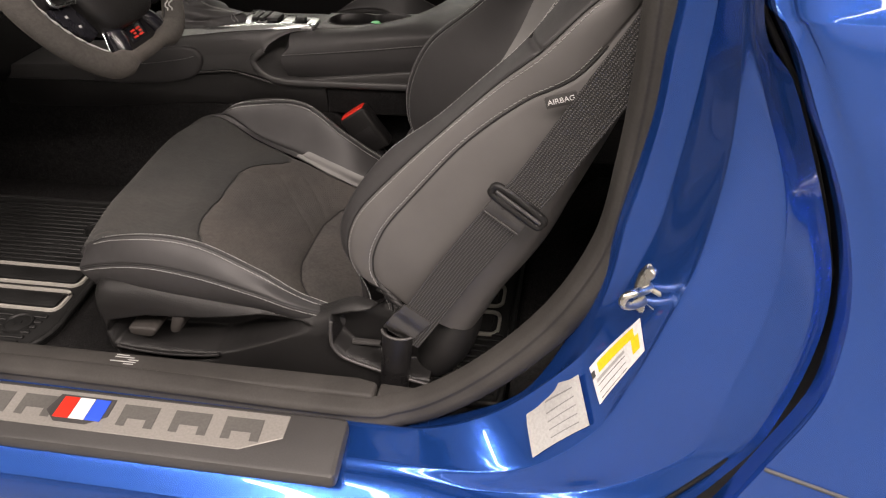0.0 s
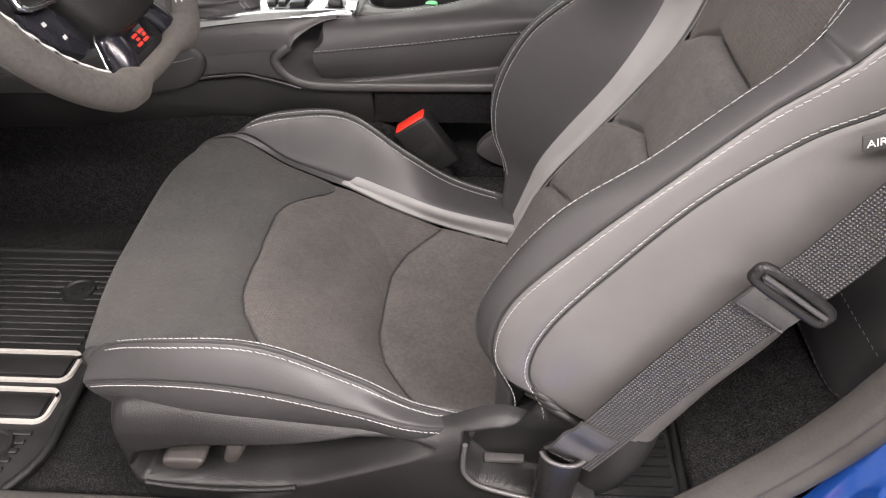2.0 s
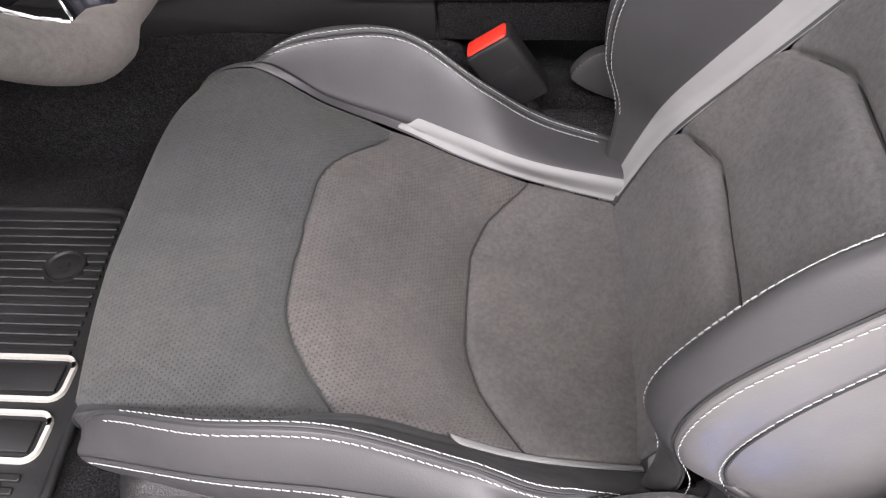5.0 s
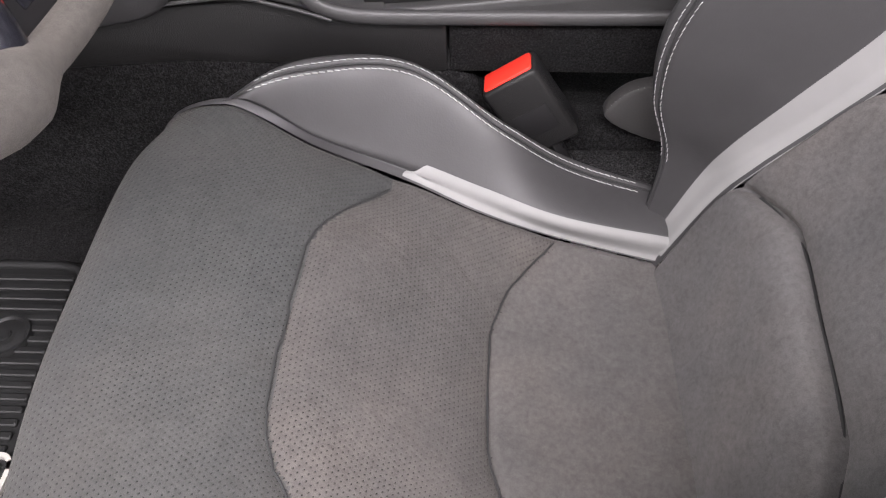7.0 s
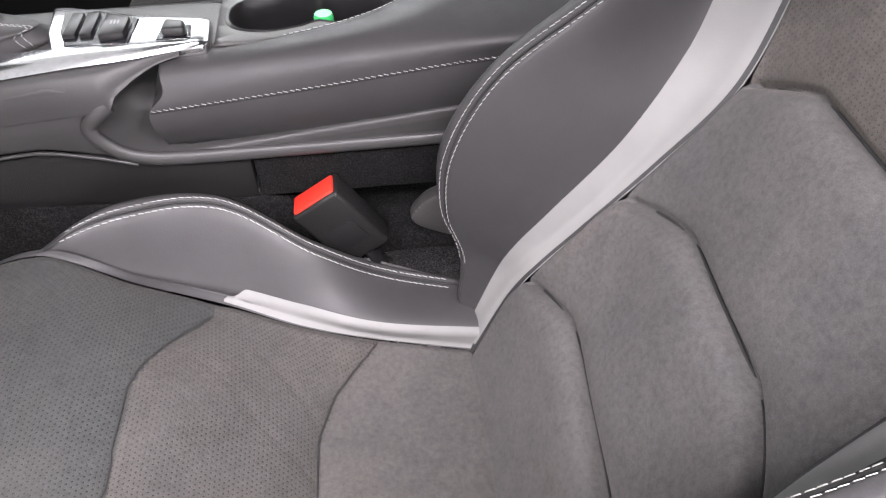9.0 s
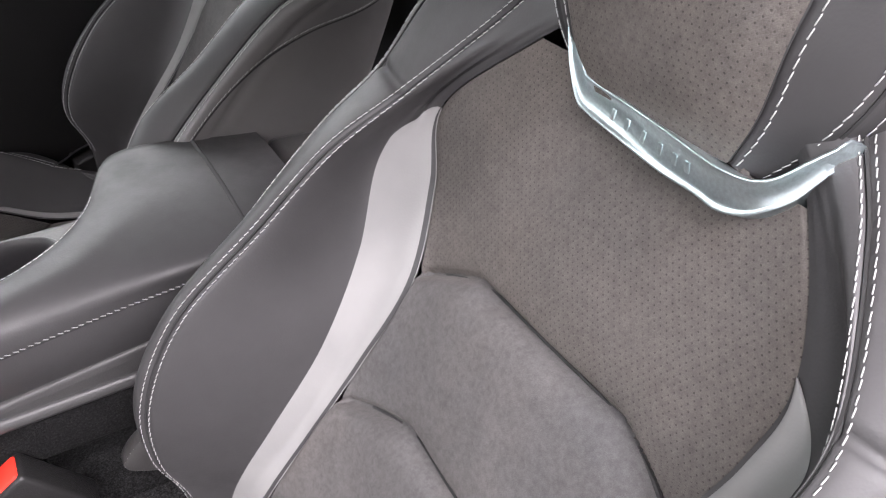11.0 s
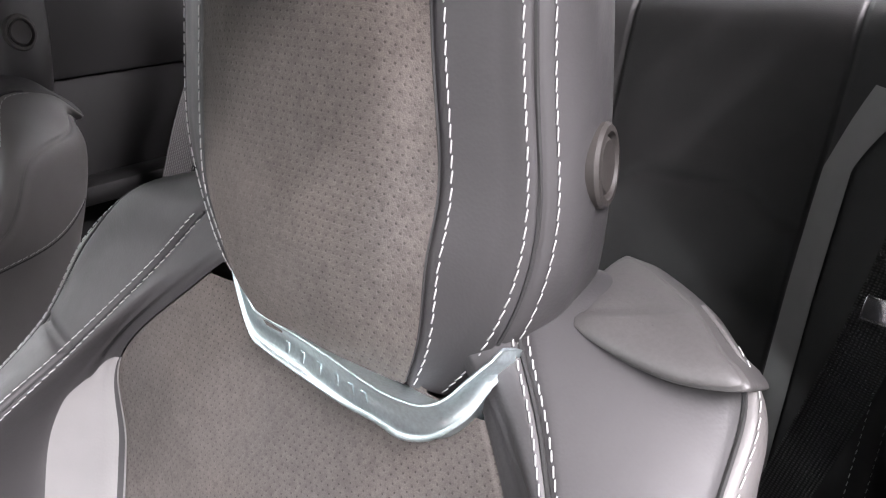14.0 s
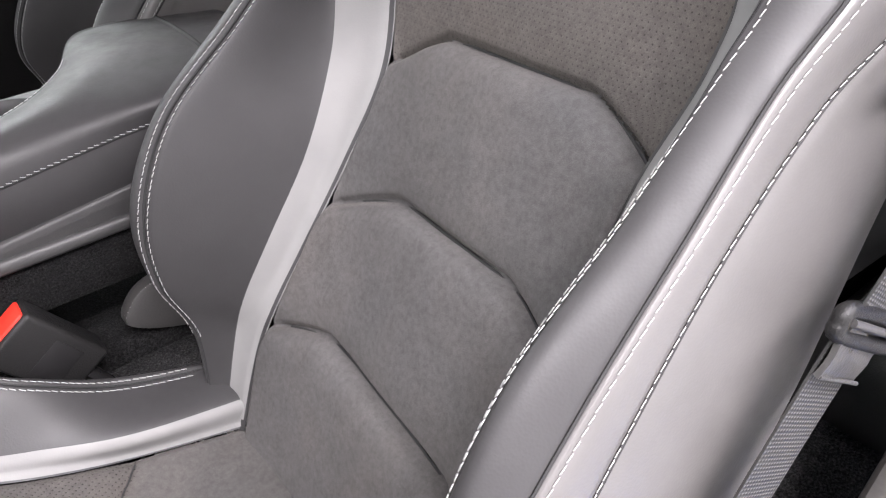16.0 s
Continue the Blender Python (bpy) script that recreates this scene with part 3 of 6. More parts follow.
def both(fn):
    for side in (1, -1):
        fn(side)


def seam_line(skin, uvs, parent, name="seam", r=0.0011, sink=0.0006):
    p, n = skin.at(uvs), skin.normals(uvs)
    tube(name, even(p + n * OUT * -sink, 0.004), r, SEAM, parent, sides=5)


OUT = 1.0


def thread_line(skin, uvs, parent, **more):
    p, n = skin.at(uvs), skin.normals(uvs) * OUT
    stitches("stitching", p, n, parent, **more)


def beside(skin, u0, u1, v, gap, n=120):
    """A line of constant v, moved sideways over the surface by a fixed distance (outwards: plus)."""
    uv = line(u0, u1, v, n)
    e = 0.05 * np.sign(gap) * np.sign(v)
    step = np.linalg.norm(skin.at(uv + (0, e)) - skin.at(uv), axis=1)
    uv[:, 1] += e * np.minimum(abs(gap) / np.maximum(step, 1e-5), 8)
    return uv


def line(u0, u1, v, n=90):
    us = np.linspace(u0, u1, n)
    vs = v(us) if callable(v) else np.full(n, float(v))
    return np.stack([us, vs], 1)


# cross seams of the backrest: height, half width of the level middle, fall towards the edge, half length
SEAMS = [(.104, .082, .022, .143, .11), (.241, .060, .021, .122, .04), (.369, .068, .025, .122, .0)]


# the lower rear edge by the door is drawn in
BACK.f[2, 0:4] += BACK_D * .010
BACK.f[1, 0:4] += BACK_D * .012
# the rear top corner by the tunnel is rounded off
BACK.f[14, 10:12] = sdy([.584, .574], [-.045, -.090], [.158, .150])
BACK.f[15, 9:12] = sdy([.553, .570, .566], [-.060, -.066, -.088], [.192, .170, .145])
BACK.f[17:19, 8:12] -= BACK_S * .02
BACK.f[16, 8:12] = sdy([.508, .540, .556, .562], [-.092, -.090, -.088, -.090], [.190, .176, .155, .130])


def front_seat():
    seat = thing("front_seat", "black leather bucket seat with charcoal suede centre and pale grey stripes", "seat", "front seats")
    # cushion
    us = np.linspace(0, CUSHION.nu, 190)
    ins = CUSHION.grid(us, np.linspace(-2, 2, 150))
    n = grid_normals(ins)
    n *= np.sign(n[95, 75, 2])
    hexes = []
    for kx, ky, ex, ey in ((-.250, .088, -.197, .163), (-.104, .078, -.052, .153)):
        pl = [(ex, -ey), ((ex + kx * 2) / 3, -(ey + ky * 2) / 3 - .004), (kx + .004, -ky), (kx - .003, -ky * .6), (kx - .004, 0), (kx - .003, ky * .6), (kx + .004, ky), ((ex + kx * 2) / 3, (ey + ky * 2) / 3 + .004), (ex, ey)]
        hexes.append(CUSHION.find(curve(pl, 60), (0, 1), (2, 7), (-2, 2), 260))
    move = np.zeros(ins.shape[:2])
    for uv in hexes:
        d = near(ins, CUSHION.at(uv))
        move -= 0.0035 * np.exp(-(d / 0.0035) ** 2) + 0.005 * np.exp(-(d / 0.018) ** 2)
    # soft folds where the sitter has pulled the cloth
    for fold in ([(-.225, .115), (-.19, .10), (-.15, .055), (-.108, .015)], [(-.18, -.06), (-.15, -.03), (-.112, .005)], [(-.16, .13), (-.13, .10), (-.108, .07)]):
        d = near(ins, CUSHION.at(CUSHION.find(curve(fold, 24), (0, 1), (2, 7), (-2, 2), 200)))
        move -= 0.0008 * np.exp(-(d / 0.003) ** 2) - 0.0006 * np.exp(-((d - .010) / 0.008) ** 2)
    tuck = CUSHION.find(curve([(-.376, -.166), (-.366, -.152), (-.345, -.150), (-.318, -.160), (-.292, -.172)], 30), (0, 1), (1.5, 4), (-2, -1), 200)
    d = near(ins, CUSHION.at(tuck))
    move -= 0.0026 * np.exp(-(d / 0.0026) ** 2)
    edge = np.minimum(np.abs(np.linspace(-2, 2, 150) + 2), np.abs(np.linspace(-2, 2, 150) - 2))[None, :]
    move -= 0.004 * np.exp(-(edge / 0.06) ** 2)
    ins = ins + n * move[:, :, None]
    mid = (ins[:-1, :-1] + ins[1:, 1:]) / 2
    zone = np.zeros(mid.shape[:2], int)
    for uv in hexes:
        p = CUSHION.at(uv)
        p = p[np.argsort(p[:, 1])]
        zone += mid[:, :, 0] > np.interp(mid[:, :, 1], p[:, 1], p[:, 0])
    for k, (nm, cloth, words) in enumerate((("cushion_front_panel", SUEDE_FRONT, "blue-grey perforated suede front panel"), ("cushion_middle_panel", SUEDE_MID, "worn brown-grey perforated suede panel"), ("cushion_rear_panel", SUEDE_REAR, "smooth brown-grey suede panel"))):
        grid_mesh(nm, ins, cloth, seat, words, sign=1, keep=zone == k)
    for uv in hexes:
        seam_line(CUSHION, uv, seat, r=0.0009, sink=0.0062)

    def bolster(side):
        vs = np.linspace(2, 8, 120) * side
        g = CUSHION.grid(us, vs)
        nn = grid_normals(g)
        nn *= np.sign((nn[95, 60] * (g[95, 60] - (0, 0, .3)))[[1, 2]].sum())
        a = np.abs(vs)[None, :]
        dip = -0.0015 * np.exp(-((a - 2) / 0.10) ** 2)
        for c in (4.5 if side < 0 else 4.3, 6.0):
            dip = dip - 0.0022 * np.exp(-((a - c) / 0.05) ** 2)
        g = g + nn * (dip * np.ones(g.shape[:2]))[:, :, None]
        grid_mesh("cushion_bolster", g, LEATHER, seat, "raised black leather cushion edge", sign=side)
        thread_line(CUSHION, beside(CUSHION, 2.3 if side < 0 else 2.06, 6.5, (4.5 if side < 0 else 4.3) * side, -.0042), seat, r=.00042)
        thread_line(CUSHION, beside(CUSHION, 2.1, 6.5, (4.5 if side < 0 else 4.3) * side, .0042), seat, r=.00042)
        thread_line(CUSHION, beside(CUSHION, 1.9, 6.15, 6.0 * side, .0042), seat, r=.00042)
        seam_line(CUSHION, line(1.7, 6.5, 6.0 * side), seat)
        seam_line(CUSHION, line(2.1, 6.55, (4.5 if side < 0 else 4.3) * side), seat)
        # pale stripe along the foot of the bolster, rounded at its front
        first = 3.95 if side > 0 else 5.0
        su, k = np.linspace(first, 6.97, 80), 9
        lo = 2.02 + 0 * su
        hi = 2.02 + (1.0 if side > 0 else .4) * np.sin(np.clip((su - first + .01) / 0.3, 0, 1) * math.pi / 2)
        uv = np.stack([np.repeat(su[:, None], k, 1), side * (lo[:, None] + (hi - lo)[:, None] * np.linspace(0, 1, k)[None, :])], 2)
        p = CUSHION.at(uv.reshape(-1, 2)).reshape(len(su), k, 3)
        q = CUSHION.normals(uv.reshape(-1, 2)).reshape(len(su), k, 3)
        q *= np.sign(q @ np.array((0, -side, .6)))[:, :, None]
        rise = 0.0020 * (1 - np.linspace(-1, 1, k) ** 4)[None, :, None] + 0.0010
        grid_mesh("stripe", p + q * rise, PALE, seat, "pale grey leather stripe", sign=side)

    both(bolster)
    # backrest
    us = np.linspace(0, BACK.nu, 420)
    vi = np.linspace(-2, 2, 150)
    ins = BACK.grid(us, vi)
    S = (ins - BACK_O) @ BACK_S
    Y = ins[:, :, 1]
    move = np.zeros(S.shape)
    lines = []
    for s0, flat_y, fall, half, tilt in SEAMS:
        kink = lambda y: s0 + tilt * y - fall * np.clip((np.abs(y) - flat_y) / .05, 0, 1.7) ** 1.25
        h = S - kink(Y)
        below = 0.010 * np.exp(np.minimum(h, 0) / 0.05) - 0.015 * np.exp(np.minimum(h, 0) / 0.011)
        above = -0.010 * np.exp(-np.maximum(h, 0) / 0.024)
        t = 1 / (1 + np.exp(-h / 0.0016))
        move += below * (1 - t) + above * t - 0.0080 * np.exp(-((h - 0.0005) / 0.0032) ** 2)
        ys = np.linspace(-half, half, 60)
        lines.append(np.stack([kink(ys), ys], 1))
    edge = np.minimum(np.abs(vi + 2), np.abs(vi - 2))[None, :]
    fade = np.clip(edge / 0.07, 0, 1) * 0.7 + 0.3
    move = move * fade - 0.002 * np.exp(-(edge / 0.06) ** 2)
    ins = ins + BACK_D * move[:, :, None]
    ins, S, Y = ins[:358], S[:358], Y[:358]
    upper = (S > SEAMS[2][0] - SEAMS[2][2] * np.clip((np.abs(Y) - SEAMS[2][1]) / .05, 0, 1.7) ** 1.25)[:-1, :-1]
    grid_mesh("backrest_lower_panel", ins, SUEDE_BACK, seat, "charcoal suede lower back centre with quilted folds", sign=1, keep=~upper)
    grid_mesh("backrest_upper_panel", ins, SUEDE_TOP, seat, "brown-grey perforated suede upper back centre", sign=1, keep=upper & (S < .530 - .012 * np.clip((-.045 - Y) / .03, 0, 1))[:-1, :-1])

    us = np.linspace(0, BACK.nu, 230)

    def wing(side):
        vs = np.r_[np.linspace(2, 7, 110), np.linspace(7, 9, 20)[1:]] * side
        g = BACK.grid(us, vs)
        nn = grid_normals(g)
        nn *= np.sign((nn[100, 60] * (g[100, 60] - (.25, 0, .5)))[[0, 1]].sum())
        a = np.abs(vs)[None, :]
        dip = -0.001 * np.exp(-((a - 2) / 0.10) ** 2) - 0.003 * np.exp(-((a - 4.0) / 0.05) ** 2) - 0.002 * np.exp(-((a - 5.0) / 0.05) ** 2) - 0.0025 * np.exp(-((a - 6.0) / 0.05) ** 2)
        dip = dip * np.ones(g.shape[:2])
        tuck = np.abs(us - 7.02)[:, None]
        dip -= 0.004 * np.exp(-(tuck / 0.05) ** 2) * np.clip((a - 3.85) * 5, 0, 1) * np.clip((5.1 - a) * 5, 0, 1)
        g = g + nn * dip[:, :, None]
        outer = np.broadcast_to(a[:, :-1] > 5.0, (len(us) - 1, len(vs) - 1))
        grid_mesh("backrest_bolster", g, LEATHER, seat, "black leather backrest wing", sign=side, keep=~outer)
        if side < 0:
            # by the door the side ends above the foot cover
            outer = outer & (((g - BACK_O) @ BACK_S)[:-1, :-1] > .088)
        grid_mesh("backrest_side", g, LIT_SIDE, seat, "dark grey vinyl side of the backrest", sign=side, keep=outer)
        top = 8.9
        thread_line(BACK, beside(BACK, 1.0, top, 4.0 * side, -.0036), seat, r=.00036, pitch=.0055, dash=.0048)
        thread_line(BACK, beside(BACK, 1.0, top, 4.0 * side, .0036), seat, r=.00036, pitch=.0055, dash=.0048)
        seam_line(BACK, line(1.0, top, 4.0 * side, 140), seat, sink=0.0018)
        seam_line(BACK, line(0.7, 9.6, 5.0 * side, 140), seat, sink=0.001)
        thread_line(BACK, beside(BACK, 0.7, 9.6, 5.0 * side, .0065), seat, r=.00036)
        if side < 0:
            seam_line(BACK, line(1.0, 7.6, -6.0, 140), seat, sink=0.0015)
            thread_line(BACK, beside(BACK, 1.0, 7.6, -6.0, -.0045), seat, r=.00036)
        else:
            # by the tunnel the side seam sweeps back to the rear edge
            run = np.linspace(1.0, 7.7, 140)
            sweep = np.stack([run, 5.7 + 1.3 * np.clip((run - 3.8) / 3.9, 0, 1) ** 1.7], 1)
            seam_line(BACK, sweep, seat, sink=0.0005)
            thread_line(BACK, sweep + (.0, -.05), seat, r=.00036)
        su, k = np.linspace(0.2, 6.98, 126), 9
        lo = 2.02 + 0 * su
        hi = 2.02 + (1.0 if side > 0 else .5) * (1 - .98 * np.clip((su - 6.3) / 0.68, 0, 1) ** 2)
        uv = np.stack([np.repeat(su[:, None], k, 1), side * (lo[:, None] + (hi - lo)[:, None] * np.linspace(0, 1, k)[None, :])], 2)
        p = BACK.at(uv.reshape(-1, 2)).reshape(len(su), k, 3)
        rise = 0.0014 * (1 - np.linspace(-1, 1, k) ** 4)[None, :, None] + 0.0004
        rise[:, 0] = -.003
        grid_mesh("stripe", p + BACK_D * rise, PALE, seat, "pale grey leather stripe", sign=side)

    for pts in lines:
        row = [ins.reshape(-1, 3)[((S - a) ** 2 + (Y - b) ** 2).argmin()] for a, b in pts[::3]]
        row = np.array(row)
        for _ in range(4):
            row[1:-1] = row[:-2] * .25 + row[1:-1] * .5 + row[2:] * .25
        tube("seam", even(curve(row + BACK_D * .0006, 80), 0.003), 0.0015, SEAM, seat, sides=6)
    both(wing)
    # headrest
    us = np.linspace(0, HEAD.nu, 90)
    head = tagged(new("headrest"), "black leather headrest with charcoal suede face")
    head.parent = seat
    grid_mesh("headrest_face", HEAD.grid(us, np.linspace(-2, 2, 60)), SUEDE_SOFT, head, "charcoal perforated suede face")

    def cheek(side):
        vs = np.linspace(2, 7, 80) * side
        g = HEAD.grid(us, vs)
        a = np.abs(vs)[None, :]
        nn = grid_normals(g)
        nn *= np.sign(nn[45, 40, 1] * side)
        g = g + nn * ((-0.0025 * np.exp(-((a - 2) / 0.08) ** 2) - 0.002 * np.exp(-((a - 4) / 0.06) ** 2)) * np.ones(g.shape[:2]))[:, :, None]
        grid_mesh("headrest_side", g, LEATHER, head, sign=side)
        seam_line(HEAD, line(0.05, 6.9, 2.0 * side), head, r=0.0009, sink=0.001)
        thread_line(HEAD, beside(HEAD, 0.05, 6.9, 2.0 * side, .0062), head, r=.00036)
        thread_line(HEAD, beside(HEAD, 0.05, 6.9, 4.0 * side, -.0068), head, r=.00036)
        thread_line(HEAD, beside(HEAD, 0.05, 6.9, 4.0 * side, .0068), head, r=.00036)
        seam_line(HEAD, line(0.05, 6.9, 4.0 * side), head, sink=0.001)

    both(cheek)
    for k in (0, HEAD.nu):
        ring = HEAD.grid([k], np.linspace(-7, 7, 80))[0]
        c = ring.mean(0)
        vs = np.vstack([ring, c])
        link_mesh("headrest_end", vs, [(i, (i + 1) % 80, 80) for i in range(80)], LEATHER, head)
    spot, out = HEAD.at([(3.52, -5.15)])[0], HEAD.normals([(3.52, -5.15)])[0]
    out = out * np.sign(-out[1])
    f = frame_at(spot + out * 0.0005, out, BACK_S)
    part("button_ring", lathe([(.0175, -.004), (.0178, .0008), (.0165, .0024), (.0140, .0026), (.0128, .0010), (.0125, -.002)], 32, f), PLASTIC_DIM, head, "grey plastic release button ring")
    part("release_button", lathe([(.0118, -.003), (.0118, .0008), (.0105, .0018), (.006, .0013), (0, .0010)], 28, f), PLASTIC_DIM, head)
    # bright collar under the headrest: a hollow band between two edges
    low = curve([(.534, .004, -.1085), (.520, .005, -.103), (.510, .006, -.095), (.503, .006, -.086), (.499, .006, -.073), (.500, .005, -.057), (.500, .004, -.034), (.503, .003, .000), (.506, .002, .028), (.510, .002, .041), (.528, .002, .060), (.552, .009, .071)], 90)
    high = curve([(.547, .014, -.1115), (.536, .018, -.105), (.526, .019, -.098), (.520, .020, -.089), (.518, .020, -.076), (.518, .020, -.063), (.520, .017, -.038), (.522, .010, .001), (.524, .009, .032), (.527, .010, .038), (.538, .013, .050), (.554, .014, .066)], 90)
    low, high = np.array([on_back(*k) for k in low]), np.array([on_back(*k) for k in high])
    t = np.gradient(low, axis=0)
    n = np.cross(t, high - low)
    n /= np.linalg.norm(n, axis=1, keepdims=True)
    n *= np.sign(n[45] @ BACK_D)
    span = np.linalg.norm(high - low, axis=1, keepdims=True)
    sec = [(-.02, -.004), (-.02, -.001), (.01, .0005), (.06, .0005), (.10, -.0008), (.18, -.0015), (.32, -.0021), (.50, -.0024), (.68, -.0021), (.84, -.0012), (.96, .0002), (1.01, .0001), (1.03, -.0008)]
    rows = [low - BACK_D * .016] + [low + (high - low) * a + n * b * np.minimum(1, span / .016) for a, b in sec] + [high - BACK_D * .004, high - BACK_D * .03]
    g = np.array(rows).transpose(1, 0, 2)
    turned = [g[:1] + BACK_S * .0055 - BACK_D * .016, g[:1] + BACK_S * .0050 - BACK_D * .006, g[:1] + BACK_S * .0008 - BACK_D * .0002]
    grid_mesh("headrest_collar", np.concatenate(turned + [g]), ALLOY, seat, "satin silver collar below the headrest")
    for k in range(6):
        q = 44 + k * 3
        across = (high - low)[q] / span[q]
        along = t[q] / np.linalg.norm(t[q])
        across = np.cross(n[q], along)
        c = low[q] + (high - low)[q] * .45 - n[q] * .0022
        m = Matrix.Translation(c) @ Matrix((along, across, n[q])).transposed().to_4x4()
        part("raised_mark", boxed((-.0016, -.0032, -.001), (.0014, .0032, .0005), .0002, m), ALLOY, seat)
    # release lever cover on the door-side shoulder
    lever = thing_part("shoulder_lever", seat, "dark grey plastic release lever on the shoulder")
    def shoulder(a, y, lift):
        return on_back(a, -.019 - 18 * max(0, a - .552) ** 2 + lift, y)

    out_line = [(.570, -.121), (.586, -.118), (.600, -.118), (.603, -.122), (.597, -.143), (.588, -.165), (.576, -.183), (.572, -.191), (.567, -.196), (.563, -.187), (.560, -.168), (.562, -.143), (.566, -.126)]
    rim, c = np.array(curve(out_line, 110, True)), np.array((.578, -.155))
    step01 = lambda v: np.clip(v, 0, 1) ** 2 * (3 - 2 * np.clip(v, 0, 1))
    rows = []
    for grow, sink in [(1.03, -.03), (1.03, -.001), (1.005, .0004), (.985, .0002)] + [(k, .0045 * (1 - k ** 5)) for k in np.linspace(.965, .01, 34)]:
        row = []
        for q in rim:
            a, y = c + (q - c) * grow
            step = step01((.583 - a - .35 * (y + .15)) / .004 + .5)
            row.append(shoulder(a, y, sink + .0022 * step * (sink > .0005)))
        rows.append(row)
    g = np.array(rows)
    grid_mesh("lever_cover", np.concatenate([g, g[:, :1]], 1), PLASTIC_GREY, lever)
    # side shield: one moulding with a hollow for the switches and a well for the belt sleeve
    shield = thing_part("side_shield", seat, "grained black plastic seat side cover")
    top = np.array([(-.352, .452), (-.327, .466), (-.256, .468), (-.164, .454), (-.07, .441), (-.024, .441), (-.008, .447), (.014, .458), (.034, .464), (.052, .460), (.070, .450), (.095, .446), (.13, .44)])
    xs, hs = np.linspace(-.352, .13, 190), np.linspace(0, 1, 90)
    X = np.repeat(xs[:, None], 90, 1)
    T = np.interp(xs, top[:, 0], top[:, 1])
    for _ in range(6):
        T = np.convolve(np.pad(T, 1, mode="edge"), (.25, .5, .25), "valid")
    Z = .29 + (T[:, None] - .29) * hs[None, :]
    hollow = inside_of(X, Z, [(-.322, .402), (-.269, .416), (-.185, .421), (-.099, .430), (-.047, .427), (-.028, .424), (-.086, .399), (-.150, .373), (-.175, .366), (-.25, .363), (-.325, .366), (-.331, .385)], .010)
    slope = np.clip((-.02 - X) / .10, 0, 1)
    well = inside_of(X, Z, [(.003, .441), (.003, .401), (.018, .384), (.056, .370), (.098, .358), (.14, .352), (.14, .43), (.10, .447), (.06, .452), (.03, .449)], .007)
    under = inside_of(X, Z, [(-.36, .28), (-.36, .348), (-.25, .349), (-.18, .354), (-.215, .34), (-.30, .28)], .012)
    e = np.clip((T[:, None] - Z) / .034, 0, 1)
    Y = -.244 + .030 * (1 - np.sqrt(1 - (1 - e) ** 2)) + .054 * hollow * slope + .034 * well + .010 * under
    Y += .03 * np.clip((-.334 - X) / .018, 0, 1) ** 2
    grid_mesh("shield_panel", np.stack([X, Y, Z], 2), PLASTIC, shield, sign=1)
    tube("well_lip", curve([(.004, -.2455, .441), (.0015, -.2465, .42), (.003, -.2475, .400), (.018, -.2485, .383), (.056, -.2488, .369), (.098, -.2488, .357), (.13, -.2485, .349)], 50), .0026, PLASTIC_GREY, shield)
    part("well_rib", boxed((.02, -.222, .384), (.06, -.213, .390), .002), PLASTIC_GREY, shield)
    tube("hollow_lip", curve([(-.326, -.245, .360), (-.29, -.2465, .357), (-.24, -.247, .356), (-.19, -.246, .359), (-.168, -.2455, .363)], 40), .0034, PLASTIC, shield, flat=.8)
    part("switch_plate", prism([(-.322, .372), (-.30, .368), (-.19, .372), (-.176, .380), (-.20, .400), (-.25, .412), (-.31, .404)], -.182, -.165, "y", .003, 2), PLASTIC_SMOOTH, shield)
    part("seat_switch", prism([(-.298, .397), (-.262, .398), (-.256, .394), (-.264, .383), (-.270, .380), (-.294, .381), (-.301, .385), (-.302, .393)], -.244, -.175, "y", .004, 3), PLASTIC_DIM, shield)
    part("recline_switch", prism([(-.227, .426), (-.212, .425), (-.209, .420), (-.224, .392), (-.234, .390), (-.238, .396)], -.242, -.175, "y", .004, 3), PLASTIC_DIM, shield)
    rows = []
    for a in np.linspace(.02, math.pi - .02, 26):
        r = math.sin(a) ** .7
        rows.append([(.146 - .018 * math.cos(a) + .044 * r * math.cos(b), -.180 - .052 * r * math.sin(b), .385 - .066 * math.cos(a) + .010 * r * math.cos(b)) for b in np.linspace(-.5, math.pi + .5, 40)])
    grid_mesh("back_foot_cover", np.array(rows), VINYL, seat, "black padded cover at the foot of the backrest")
    for k in range(4):
        p = curve([(.035 + .012 * k, -.19 - .008 * k, .478 - .004 * k), (.06 + .01 * k, -.212 - .006 * k, .490 - .006 * k), (.085 + .008 * k, -.222 - .004 * k, .476 - .006 * k)], 14)
        tube("fabric_fold", p, [.0015 + .002 * math.sin(math.pi * i / 13) for i in range(14)], VINYL, seat, sides=8)
    part("seat_frame", boxed((-.30, -.18, .33), (.04, .18, .352), .01), PLASTIC, seat)
    for a in (-.19, .19):
        part("seat_rail", boxed((-.34, a - .02, .312), (.16, a + .02, .345), .004), ZINC, seat)
    return seat


def thing_part(name, parent, label=""):
    ob = new(name)
    ob.parent = parent
    if label:
        tagged(ob, label)
    return ob


driver_seat = front_seat()
MIRROR = Matrix.Diagonal((1, -1, 1, 1))
passenger_seat = copy_thing(driver_seat, pose(.048, .676, .006) @ MIRROR)
